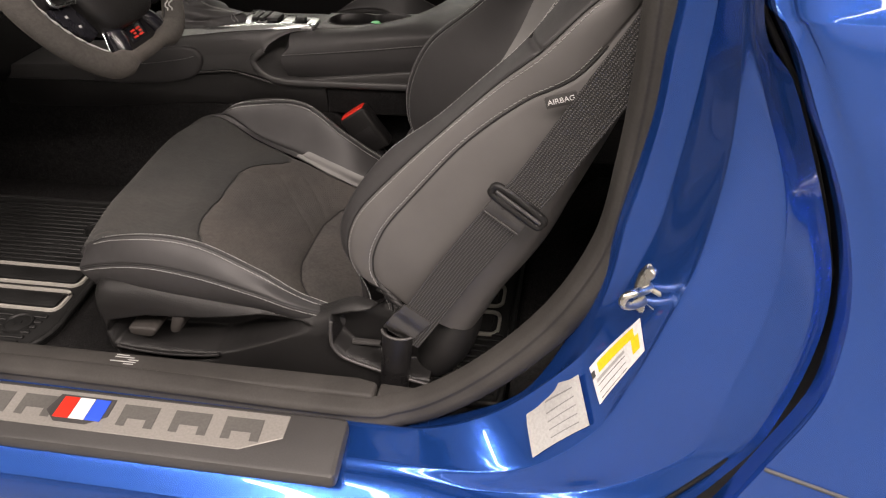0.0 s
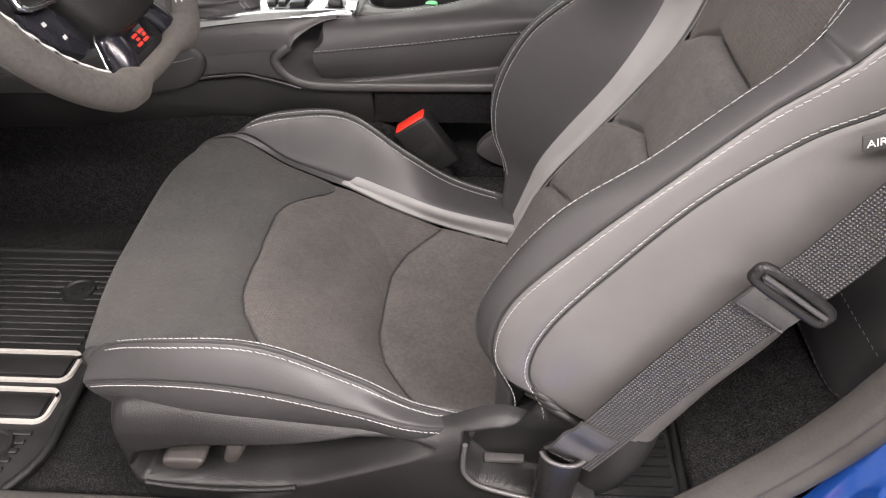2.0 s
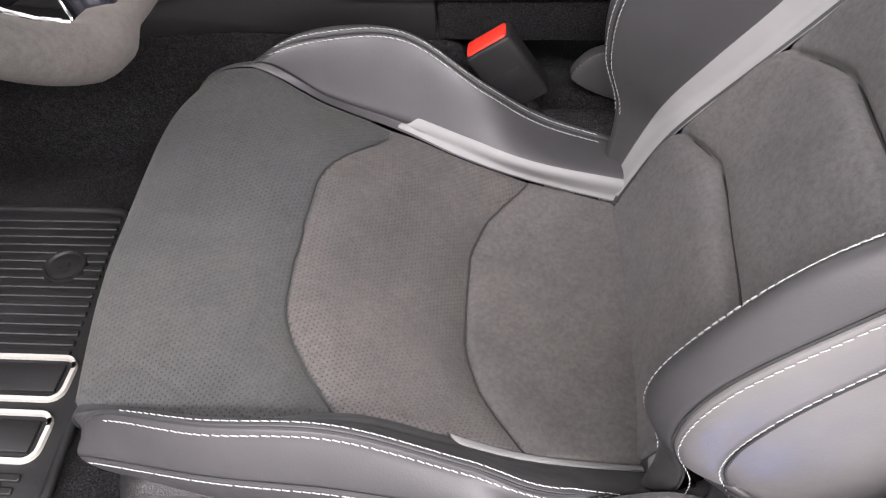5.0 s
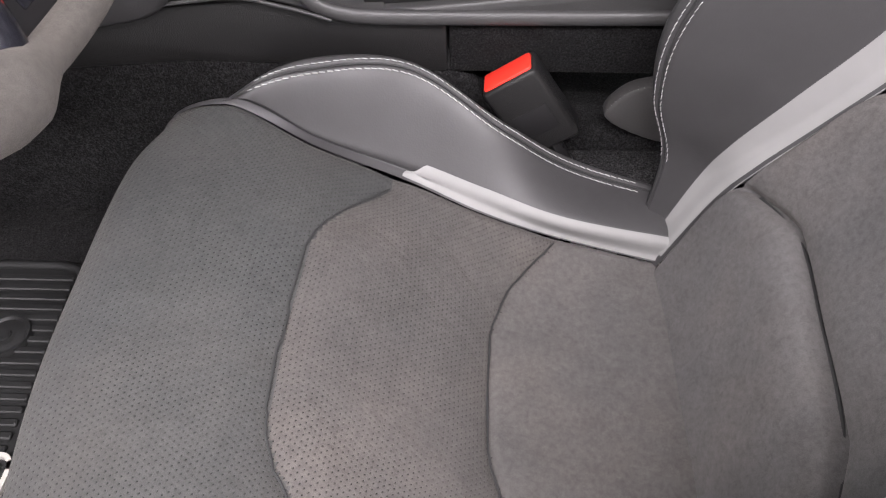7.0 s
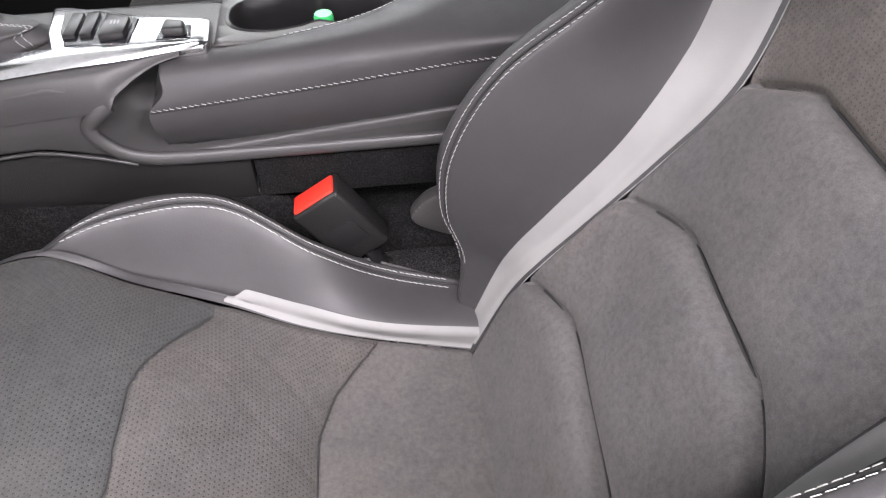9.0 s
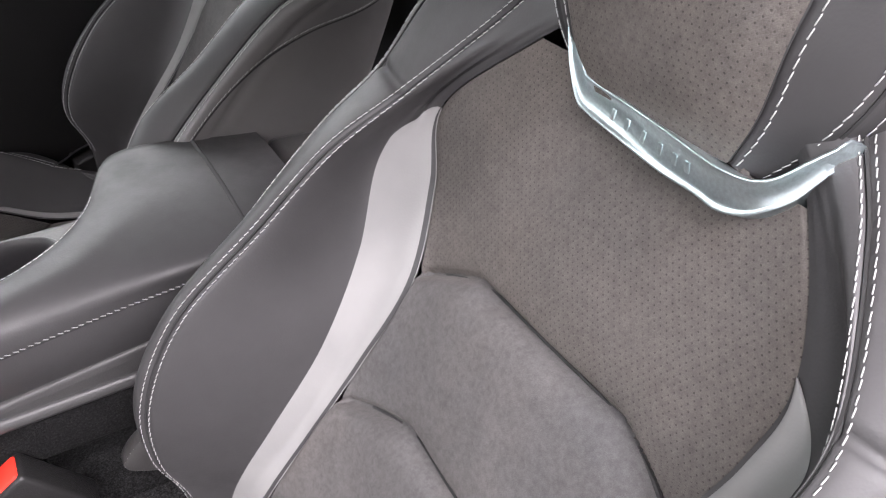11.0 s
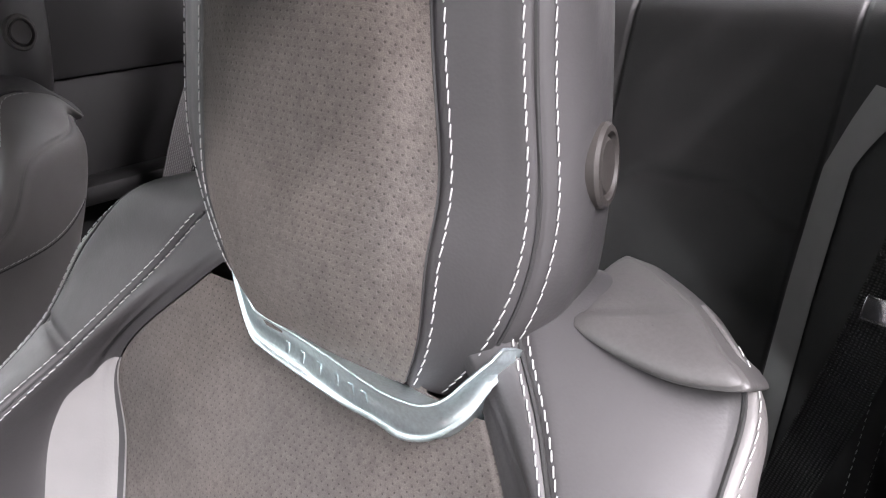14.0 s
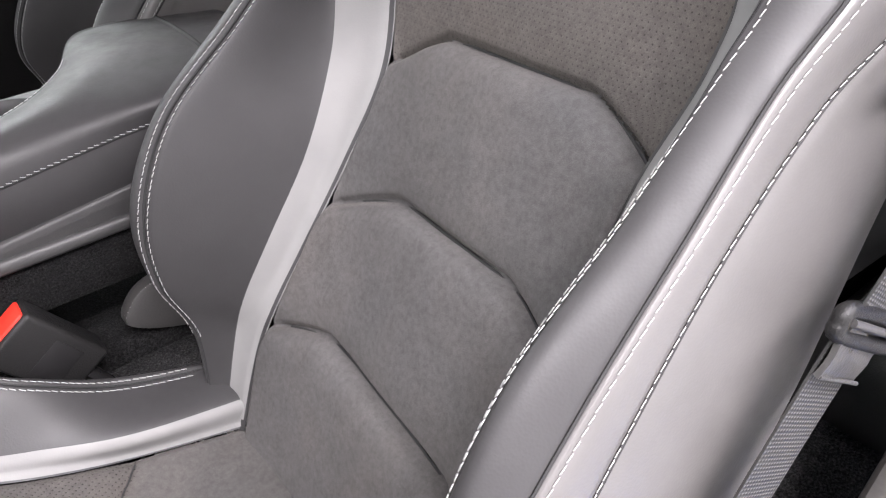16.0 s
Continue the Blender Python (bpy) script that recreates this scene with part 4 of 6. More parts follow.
# headrest and collar are turned back: both seats carry the button on the same side
for ob in passenger_seat.children:
    if ob.name.startswith(("headrest", "raised_mark")):
        ob.matrix_basis = pose(.008, .010, -.006) @ MIRROR @ ob.matrix_basis
for ob in [k for k in bpy.data.objects if k.name.startswith("shoulder_lever")]:
    if ob.parent == passenger_seat:
        for k in list(ob.children):
            bpy.data.objects.remove(k)
        bpy.data.objects.remove(ob)
tagged(passenger_seat, "black leather passenger bucket seat with charcoal suede centre beyond the console")

# ---------------------------------------------------------------- garage
link_mesh("ground", [(-12, -12, 0), (12, -12, 0), (12, 12, 0), (-12, 12, 0)], [(0, 1, 2, 3)], CONCRETE)
tagged(bpy.data.objects["ground"], "smooth grey concrete garage floor", "floor", kind="structure")
for nm, lo, hi in (("wall_north", (-7, 5, 0), (7, 5.2, CEIL)), ("wall_south", (-7, -7.2, 0), (7, -7, CEIL)), ("wall_east", (7, -7.2, 0), (7.2, 5.2, CEIL)), ("wall_west", (-7.2, -7.2, 0), (-7, 5.2, CEIL))):
    tagged(part(nm, boxed(lo, hi), PLASTER), "plain white garage wall", "wall", kind="structure")
tagged(part("ceiling", boxed((-7.2, -7.2, CEIL), (7.2, 5.2, CEIL + .2)), PLASTER), "plain white garage ceiling", "ceiling", kind="structure")
for lx, ly in LAMPS:
    fx = thing("strip_light", "long white ceiling strip light", "lamp", "ceiling strip lights")
    part("housing", boxed((lx - 1.2, ly - .09, CEIL - .12), (lx + 1.2, ly + .09, CEIL), .01), PLASTER, fx)

# ---------------------------------------------------------------- car body
body = thing("car_body", "metallic blue coupe body seen through the open door", "car")


def arc(y, pts):
    ys = y if isinstance(y, (list, tuple)) else [y] * len(pts)
    return [(x, yy, z) for yy, (x, z) in zip(ys, pts)]


# steps of the door jamb, from the cabin outwards: (y, points as x, z)
EDGES = [
    (-.290, [(-.9, .33), (-.3, .33), (.05, .322), (.12, .325), (.19, .35), (.262, .40), (.312, .50), (.334, .585), (.343, .656), (.355, .72), (.363, .778), (.366, .833), (.370, .90), (.362, 1.02), (.342, 1.15)]),
    (-.308, [(-.9, .335), (-.3, .335), (.05, .328), (.13, .333), (.20, .36), (.274, .41), (.324, .506), (.347, .587), (.356, .658), (.368, .722), (.376, .78), (.379, .833), (.383, .90), (.375, 1.02), (.355, 1.15)]),
    (-.322, [(-.9, .352), (-.3, .350), (.05, .345), (.15, .350), (.235, .395), (.308, .474), (.339, .525), (.365, .599), (.386, .669), (.395, .732), (.401, .788), (.405, .839), (.407, .90), (.398, 1.02), (.378, 1.15)]),
    (-.378, [(-.9, .351), (-.3, .349), (.06, .343), (.18, .34), (.269, .359), (.343, .429), (.377, .51), (.401, .591), (.418, .658), (.425, .716), (.428, .773), (.425, .835), (.416, .899), (.402, 1.024), (.38, 1.154)]),
    (-.388, [(-.9, .346), (-.3, .344), (.08, .338), (.228, .325), (.355, .355), (.444, .43), (.466, .519), (.48, .594), (.484, .661), (.479, .719), (.466, .772), (.441, .834), (.42, .899), (.405, 1.024), (.382, 1.154)]),
    (-.405, [(-.9, .342), (-.3, .34), (.09, .333), (.249, .322), (.387, .354), (.474, .447), (.502, .535), (.513, .613), (.509, .676), (.494, .731), (.474, .781), (.444, .847), (.419, .897), (.408, 1.021), (.385, 1.151)]),
    (-.420, [(-.9, .31), (-.3, .31), (.1, .31), (.259, .314), (.399, .354), (.486, .461), (.512, .545), (.521, .627), (.516, .688), (.5, .741), (.481, .79), (.451, .857), (.423, .901), (.409, 1.021), (.386, 1.151)]),
]
EDGES = [np.array(arc([y] * 15, p)) for y, p in EDGES]
EDGES[-1][:5, 1] -= (.022, .022, .022, .02, .012)
rows = [EDGES[0], EDGES[1]]
for a, b, soft in ((1, 2, .14), (2, 3, .14), (3, 4, .10), (4, 5, .16), (5, 6, .3)):
    rows += [EDGES[a] * (1 - soft) + EDGES[b] * soft, EDGES[a] * soft + EDGES[b] * (1 - soft)]
JAMB = Skin(rows + [EDGES[6]], mirror=False)
us = np.linspace(0, JAMB.nu, 150)
jamb = grid_mesh("door_jamb", JAMB.grid(us, np.linspace(0, JAMB.nv, 150)), PAINT, body, "metallic blue painted door jamb", sign=-1)
lip = [(.40, .20), (.45, .36), (.478, .436), (.497, .49), (.523, .569), (.526, .637), (.519, .695), (.504, .748), (.485, .795), (.463, .839), (.444, .879), (.430, .902), (.420, .918), (.404, 1.0), (.38, 1.15)]
tuck = [0, 0, 0, 0, 0, 0, 0, 0, 0, .001, .004, .009, .016, .045, .09]
QUARTER = Skin([
    arc([-.424 + k for k in tuck], lip),
    arc([-.443 + k for k in tuck], [(x + .004, z) for x, z in lip]),
    arc([-.447 + k for k in tuck], [(x + .012, z) for x, z in lip]),
    arc([-.462 + k for k in tuck], [(x + .07, z + .003) for x, z in lip]),
    arc([-.46 - .08 * math.sin(math.pi * min(1, max(0, (z - .12) / .9))) + k for k, (x, z) in zip(tuck, lip)], [(.85, z + .02) for x, z in lip]),
    arc([-.46 - .13 * math.sin(math.pi * min(1, max(0, (z - .12) / .9))) + k for k, (x, z) in zip(tuck, lip)], [(1.4, z + .04) for x, z in lip]),
], mirror=False)
grid_mesh("quarter_panel", QUARTER.grid(np.linspace(0, QUARTER.nu, 150), np.linspace(0, QUARTER.nv, 90)), PAINT, body, "glossy blue rear quarter panel", sign=-1)
tube("panel_gap_seal", EDGES[6][3:] + (.002, .014, 0), .0028, RUBBER, body, "black rubber seal in the panel gap")
swept("sill_outer", np.array([(x, 0, 0) for x in np.linspace(-1.6, .43, 40)]), curve([(.316, -.398), (.313, -.424), (.296, -.441), (.26, -.449), (.20, -.448), (.17, -.40)], 36), PAINT, body, up=(0, 1, 0))
part("side_skirt", boxed((-1.6, -.465, .12), (.40, -.41, .20), .015), PLASTIC, body, "black plastic side skirt")
# rubber seal round the opening
swept("weatherstrip", curve([(x, y, z + .012) for x, y, z in ((-.9, -.308, .346), (-.3, -.308, .342), (.03, -.307, .334), (.105, -.300, .342), (.172, -.293, .375), (.244, -.288, .439), (.305, -.286, .518), (.346, -.286, .608), (.361, -.286, .70), (.368, -.286, .785), (.370, -.286, .865), (.366, -.286, 1.0), (.345, -.286, 1.15))], 140),
      curve([(.024, -.014), (.026, 0), (.020, .011), (.008, .016), (-.002, .013), (-.008, .014), (-.015, .006), (-.016, -.014)], 40, True), SEAL, body, "dusty dark rubber door seal", up=(0, -1, 0))
part("sill_trim", prism([(-1.2, -.266), (.04, -.266), (.068, -.272), (.068, -.300), (-1.2, -.300)], .30, .370, "z", .006, 3), SEAL, body, "scuffed dark plastic inner sill trim")
part("sill_trim_cap", prism([(.070, -.268), (.125, -.270), (.14, -.296), (.070, -.298)], .30, .365, "z", .005, 3), SEAL, body)
for k in range(5):
    random.seed(k)
    part("scuff", boxed((-.315 + random.uniform(0, .03), -.290 + .004 * k, .3702), (-.30 + random.uniform(.01, .03), -.2885 + .004 * k, .3708)), PAPER, body)
plate = part("sill_plate", prism([(-1.2, -.333), (.042, -.333), (.046, -.338), (.054, -.418), (.05, -.426), (-1.2, -.428)], .340, .362, "z", .006, 2), PLASTIC_GREY, body, "dark grey plastic sill plate")
part("sill_inlay", prism([(-.62, -.342), (-.028, -.342), (-.026, -.378), (-.055, -.392), (-.075, -.402), (-.62, -.402)], .361, .3632, "z", .0006, 1), SILVER, plate, "brushed silver inlay")
for k, x in enumerate((-.46, -.395, -.25, -.178, -.108)):
    # plain angular marks in place of the model name
    part("sill_mark", prism([(x, -.354), (x + .050, -.354), (x + .054, -.389), (x + .042, -.389), (x + .040, -.376), (x + .014, -.376), (x + .016, -.389), (x + .004, -.389)], .3634, .3642, "z", .0002, 1), SILVER_DARK, plate)
part("sill_badge", prism([(-.345, -.349), (-.265, -.349), (-.262, -.378), (-.285, -.394), (-.33, -.394), (-.35, -.378)], .3634, .3644, "z", .0003, 1), PLASTIC_GREY, plate)
for k, m in enumerate((RED, WHITE, BLUE_PRINT)):
    part("flag_stripe", prism([(-.337 + .0225 * k, -.353), (-.3155 + .0225 * k, -.353), (-.313 + .0225 * k, -.388), (-.3345 + .0225 * k, -.388)], .3646, .3656, "z", .0002, 1), m, plate)
# striker
SM = frame_at((.384, -.338, .605), (-.55, -.80, .22), (.8, -.55, 0))
striker = part("door_striker", lathe([(0, .006), (.009, .0058), (.013, .004), (.015, .0015), (.0155, -.004), (0, -.006)], 28, SM @ Matrix.Diagonal((1.0, 1.9, 1, 1))), ZINC, body, "zinc-plated door striker")
tube("striker_loop", np.array([SM @ Vector(k) for k in curve([(.004, .006, .002), (.006, .0075, .018), (.004, .0075, .034), (-.001, .004, .041), (-.003, -.004, .041), (-.001, -.009, .034), (.002, -.010, .018), (.002, -.010, .002)], 40)]), .0045, ZINC, striker)
tube("striker_bar", np.array([SM @ Vector(k) for k in ((.004, .004, .004), (.018, .006, .010), (.032, .004, .008))]), .0038, ZINC, striker)
tube("striker_bar", np.array([SM @ Vector(k) for k in ((.004, -.012, .004), (.016, -.012, .009), (.028, -.014, .007))]), .0034, ZINC, striker)
for k in (-.019, .019):
    part("striker_bolt", lathe([(0, .0085), (.005, .0085), (.0065, .007), (.0072, .004), (.009, .003), (.009, -.003)], 12, SM @ pose(0, k, 0)), ZINC, striker)


def sticker(name, corners, material, label, lift=.0):
    """A paper label laid on the jamb: corners as (x, z), pushed out to the paint."""
    c = np.array(corners, float)
    rows = []
    for v in np.linspace(0, 1, 13):
        a, b = c[0] + (c[3] - c[0]) * v, c[1] + (c[2] - c[1]) * v
        rows.append([a + (b - a) * u for u in np.linspace(0, 1, 15)])
    xy = np.array(rows)
    uv = JAMB.find(xy.reshape(-1, 2), (0, 2), (3.5, 9.2), (2.2, 6.0), 150)
    ys = JAMB.at(uv)[:, 1].reshape(xy.shape[:2])
    k = np.array([0.25, 0.5, 0.25])
    for _ in range(3):
        ys = np.apply_along_axis(lambda r: np.convolve(np.pad(r, 1, mode="edge"), k, "valid"), 0, ys)
        ys = np.apply_along_axis(lambda r: np.convolve(np.pad(r, 1, mode="edge"), k, "valid"), 1, ys)
    g = np.stack([xy[:, :, 0], ys - .0022 - lift, xy[:, :, 1]], 2)
    return grid_mesh(name, g, material, body, label, sign=1), xy, g


tyre_c = [(.334, .492), (.348, .464), (.385, .553), (.378, .579)]
lab, xy, g = sticker("tyre_label", [tyre_c[1], tyre_c[2], tyre_c[3], tyre_c[0]], WHITE, "white and yellow paper tyre label")
grid_mesh("yellow_band", g[8:12, 2:13] - (0, .0006, 0), YELLOW, lab)
grid_mesh("yellow_square", g[3:9, 11:14] - (0, .0007, 0), YELLOW, lab)
grid_mesh("round_mark", g[8:11, 0:2] - (0, .0006, 0), INK, lab)
for r in (1, 3, 5, 6):
    grid_mesh("print_bar", (g[r:r + 2, 1:10] * np.array((1, 1, 1)) + (0, -.0006, 0))[:, ::2] if r == 6 else np.stack([g[r, 1:10] + (0, -.0006, 0), g[r, 1:10] * .75 + g[r + 1, 1:10] * .25 + (0, -.0006, 0)]), PAPER if r == 6 else INK, lab)
lab, xy, g = sticker("certification_label", [(.279, .376), (.339, .440), (.323, .481), (.266, .411)], PAPER, "grey paper certification label", .005)
for r in range(2, 12, 2):
    grid_mesh("print_bar", np.stack([g[r, 5:13] + (0, -.0006, 0), g[r, 5:13] * .72 + g[r + 1, 5:13] * .28 + (0, -.0006, 0)]), FAINT, lab)
# line where the quarter panel meets the sill
lower = QUARTER.at(QUARTER.find([(x, .487 - .11 * (x - .49)) for x in np.linspace(.492, 1.2, 24)], (0, 2), (1, 6), (1.5, 5), 260))
tube("panel_line", even(curve(lower[::3] - (0, .0003, 0), 60), .01), .0022, INK, body)

# ---------------------------------------------------------------- cabin shell
F = .312


def structure(name, bm, material, label, category):
    return tagged(part(name, bm, material), label, category, kind="structure")


structure("floor", boxed((-1.0, -.29, .24), (.36, .275, F)), CARPET, "charcoal carpeted front footwell floor", "floor")
structure("floor_passenger", boxed((-1.0, .46, .24), (.36, 1.05, F)), CARPET, "charcoal carpeted passenger floor", "floor")
structure("floor_toe_board", prism([(-1.0, .25), (-1.0, F), (-1.25, .52), (-1.30, .52), (-1.30, .25)], -.29, 1.05, "y"), CARPET, "charcoal carpeted toe board", "floor")
structure("floor_riser", prism([(.232, .20), (.235, .328), (.29, .352), (.345, .395), (.42, .40), (1.05, .40), (1.05, .20)], -.29, 1.05, "y", .012), CARPET_LIT, "grey carpeted riser below the rear bench", "floor")
structure("transmission_tunnel", prism([(-1.2, .20), (.95, .20), (.95, .42), (.06, .425), (-.04, .43), (-.10, .445), (-.16, .535), (-1.2, .535)], .268, .462, "y", .008), CARPET, "charcoal carpeted centre tunnel", "tunnel")
structure("tunnel_ledge", boxed((-.11, .215, .36), (.24, .2665, .412), .006), CARPET_LIT, "grey carpet ledge beside the driver seat", "tunnel")
structure("roof", prism([(-.36, 1.20), (-.20, 1.235), (.60, 1.235), (.88, 1.205), (.88, 1.245), (.60, 1.275), (-.20, 1.275), (-.38, 1.23)], -.24, .98, "y", .006), FELT, "dark cloth headliner under the roof", "ceiling")
structure("wall_passenger_door", boxed((-1.3, 1.05, .2), (1.2, 1.10, .83), .02), TRIM, "black passenger door trim", "door trim")
structure("wall_passenger_pillar", prism([(.30, .81), (1.2, .81), (1.2, 1.25), (.38, 1.25)], 1.04, 1.085, "y", .01), TRIM, "black trim round the rear passenger window", "wall")
structure("passenger_armrest_trim", prism([(.42, .60), (1.1, .60), (1.1, .64), (.42, .64)], .985, 1.06, "y", .015), TRIM, "black moulded rear side armrest", "trim")
structure("wall_rear", prism([(1.06, .2), (1.10, .2), (1.16, .93), (1.16, .96), (1.12, .96)], -.33, 1.08, "y", .006), FELT, "dark rear bulkhead trim", "wall")
structure("wall_driver_rear", prism([(.43, .2), (1.2, .2), (1.2, .98), (.41, 1.0), (.43, .7)], -.315, -.285, "y", .008), PLASTIC, "black rear side trim", "wall")
structure("wall_rear_kick", prism([(.40, .2), (1.05, .2), (1.05, .47), (.46, .45), (.415, .42)], -.286, -.140, "y", .02, 3), PLASTIC, "black moulded trim beside the rear cushion", "wall")
# out of view; added to keep side light out of the footwell
structure("wall_driver_kick", boxed((-1.34, -.315, .2), (-.80, -.288, .95), .006), PLASTIC, "black trim panel beside the driver footwell", "wall")
# mostly hidden; added above the side trim to block light towards the rear bench
structure("wall_driver_pillar", prism([(.46, .97), (1.2, .97), (.90, 1.235), (.40, 1.235)], -.30, -.245, "y", .006), PLASTIC, "black trim of the rear side pillar", "wall")
structure("wall_firewall", boxed((-1.34, -.33, .2), (-1.30, 1.08, .9)), FELT, "dark firewall lining", "wall")

# ---------------------------------------------------------------- centre console
console = thing("center_console", "black centre console with padded leather armrest", "console")
Y0, Y1 = .262, .40
side = [(-.82, .545), (-.56, .546), (-.467, .556), (-.427, .566), (-.36, .575), (-.325, .5765), (-.295, .570), (-.272, .5635), (-.25, .554), (-.232, .549), (.26, .549), (.27, .60), (.22, .605), (-.212, .562), (-.258, .564), (-.286, .600), (-.262, .632), (-.30, .638), (-.36, .632), (-.42, .622), (-.50, .60), (-.60, .58), (-.75, .575), (-.82, .57)]
part("console_body", prism(side, Y0, Y1, "y", .004, 3), CONSOLE_PLASTIC, console, "satin dark plastic console body")
# flank below the rail; its shade is put into the darker plastic
part("console_lower_front", prism([(-.82, .492), (-.73, .488), (-.60, .492), (-.47, .504), (-.38, .510), (-.32, .508), (-.22, .502), (-.152, .500), (-.152, .558), (-.28, .566), (-.33, .570), (-.42, .562), (-.56, .545), (-.82, .545)], Y0 + .004, Y1, "y", .003, 2), PLASTIC, console, "dark grained lower console flank")
part("console_lower_rear", prism([(-.150, .500), (.0, .498), (.26, .495), (.26, .556), (-.150, .558)], Y0 + .0035, Y1, "y", .003, 2), CARPET, console, "dark carpeted lower console flank")
part("console_top", prism([(-.52, .30), (-.166, .300), (-.164, .310), (-.164, .382), (-.18, .388), (-.52, .388)], .628, .6445, "z", .005, 3), PLASTIC_GREY, console)
part("console_far_side", boxed((-.52, .384, .50), (.26, .402, .640), .008, None, 3), PLASTIC, console)
tube("side_rail", curve([(-.56, .2600, .546), (-.467, .2595, .556), (-.427, .2590, .566), (-.36, .2590, .575), (-.325, .2590, .5765), (-.295, .2590, .570), (-.272, .2590, .5635), (-.25, .2590, .556)], 40), .0018, CONSOLE_PLASTIC, console)
swept("pocket_rim", curve([(-.258, .2625, .616), (-.270, .2600, .608), (-.280, .2595, .597), (-.274, .2590, .582), (-.258, .2585, .568), (-.232, .2585, .560), (-.19, .2590, .5575), (-.10, .2595, .5565), (.05, .2595, .556), (.22, .2595, .556)], 70), curve([(-.0065, .004), (-.0055, -.001), (0, -.003), (.0055, -.001), (.0065, .004), (0, .008)], 18, True), CONSOLE_PLASTIC, console, "smooth satin pocket rim and ledge", up=(0, 1, 0))
# pocket before the armrest: one smooth scoop
SCOOP = curve([(-.188, .288, .646), (-.215, .281, .641), (-.240, .270, .630), (-.262, .2615, .614), (-.278, .2600, .598), (-.272, .2600, .582), (-.258, .2600, .570), (-.232, .2600, .563), (-.205, .2600, .562)], 70)
rows, c = [], np.array((-.205, 0, .603))
for k, w in ((1.0, 0), (.985, .02), (.96, .08), (.92, .22), (.86, .45), (.78, .68), (.62, .88), (.3, .98), (.02, 1.0)):
    g = c + (SCOOP - c) * k
    g[:, 1] = SCOOP[:, 1] * (1 - w) + .326 * w
    rows.append(g)
grid_mesh("pocket", np.array(rows), CONSOLE_PLASTIC, console, "smooth hollow pocket before the armrest", sign=-1)
# rounded shoulder below the bright blade
BLADE_LOW = curve([(-.50, .258, .629), (-.46, .262, .633), (-.40, .270, .637), (-.34, .273, .643), (-.28, .277, .647), (-.22, .283, .649), (-.176, .291, .650)], 60)
BLADE_TOP = curve([(-.50, .303, .636), (-.46, .305, .640), (-.38, .306, .646), (-.30, .304, .6515), (-.24, .301, .653), (-.176, .299, .653)], 60)
LIP = SCOOP[:24][::-1]
FLANK = BLADE_LOW[BLADE_LOW[:, 0] < -.19]
foot = np.array([(x, np.interp(x, LIP[:, 0], LIP[:, 1]), np.interp(x, LIP[:, 0], LIP[:, 2])) if x > LIP[0, 0] else (x, .2605, z - .024) for x, y, z in FLANK])
rows = [FLANK + (0, .006, -.004), FLANK + (0, .002, -.0015)]
for k in (.2, .4, .6, .8, 1.0):
    a = k * math.pi / 2
    rows.append(FLANK + (foot - FLANK) * np.array((0, math.sin(a), 1 - math.cos(a))))
rows.append(foot - np.array([(0, 0, .012 * (x < LIP[0, 0])) for x in FLANK[:, 0]]))
grid_mesh("console_shoulder", np.array(rows), CONSOLE_PLASTIC, console, sign=1)
# armrest: a padded box that rises slightly to the rear, with a rounded nose
arm = thing_part("armrest", console, "padded black leather armrest with white stitching")
A0 = [(-.222, .572), (-.10, .573), (-.02, .575), (.03, .578), (.07, .580), (.14, .584), (.215, .590)]
A1 = [(-.226, .606), (-.10, .616), (-.02, .624), (.03, .629), (.07, .632), (.14, .636), (.215, .634)]
A2 = [(-.212, .626), (-.10, .643), (-.02, .653), (.03, .661), (.07, .666), (.14, .664), (.215, .655)]
FAR = [.306, .315, .332, .372, .45, .455, .455]
rows = []
for (ax, az), (bx, bz), (cx, cz), far in zip(A0, A1, A2, FAR):
    w = far - .262
    lift = .013 * max(0, 1 - (cx + .212) / .12)
    rows.append([(ax, .275, az - .01), (ax, .268, az), (bx, .262, (az + bz) / 2), (bx, .263, bz), (cx, .268, (bz + cz) / 2 + .004), (cx, .262 + .35 * w, cz + .002 + lift * .4), (cx, .262 + .65 * w, cz + .004 + lift * .8), (cx, far - .006, cz + .001 + lift), (cx, far, cz - .008 + lift), (ax, far, az)])
AR = Skin(np.array(rows).transpose(1, 0, 2), mirror=False)
ug = np.linspace(0, AR.nu, 60)
gA = AR.grid(ug, np.linspace(0, AR.nv, 70))
grid_mesh("armrest_pad", gA, LEATHER, arm, sign=1)
link_mesh("armrest_nose", np.vstack([gA[0], gA[0].mean(0) - (.006, 0, 0)]), [(i, i + 1, 70) for i in range(69)], LEATHER, arm)
link_mesh("armrest_end", np.vstack([gA[-1], gA[-1].mean(0)]), [(i + 1, i, 70) for i in range(69)], LEATHER, arm)
uv = line(0, 6, 3.1, 80)
p = AR.at(uv)
stitches("stitching", p - (0, .0012, 0), np.tile((0, -.9, .45), (80, 1)), arm, pitch=.0055, dash=.0042, slant=.35)
tube("seam", even(p - (0, .0002, .0022), .004), .0009, SEAM, arm, sides=5)
uv = line(0, 3.3, 7.0, 80)
stitches("stitching", AR.at(uv) + (0, 0, .001), np.tile((0, -.1, 1), (80, 1)), arm, pitch=.0055, dash=.0042)
q = line(3.2, 7.9, 5.12, 40)[:, ::-1]
tube("armrest_joint", AR.at(q), .0022, SEAM, arm, sides=6)
part("bin_lid", prism([(.222, .57), (.34, .56), (.34, .615), (.30, .642), (.222, .648)], .29, .45, "y", .012, 3), PLASTIC_GREY, console, "grey plastic rear console cover")
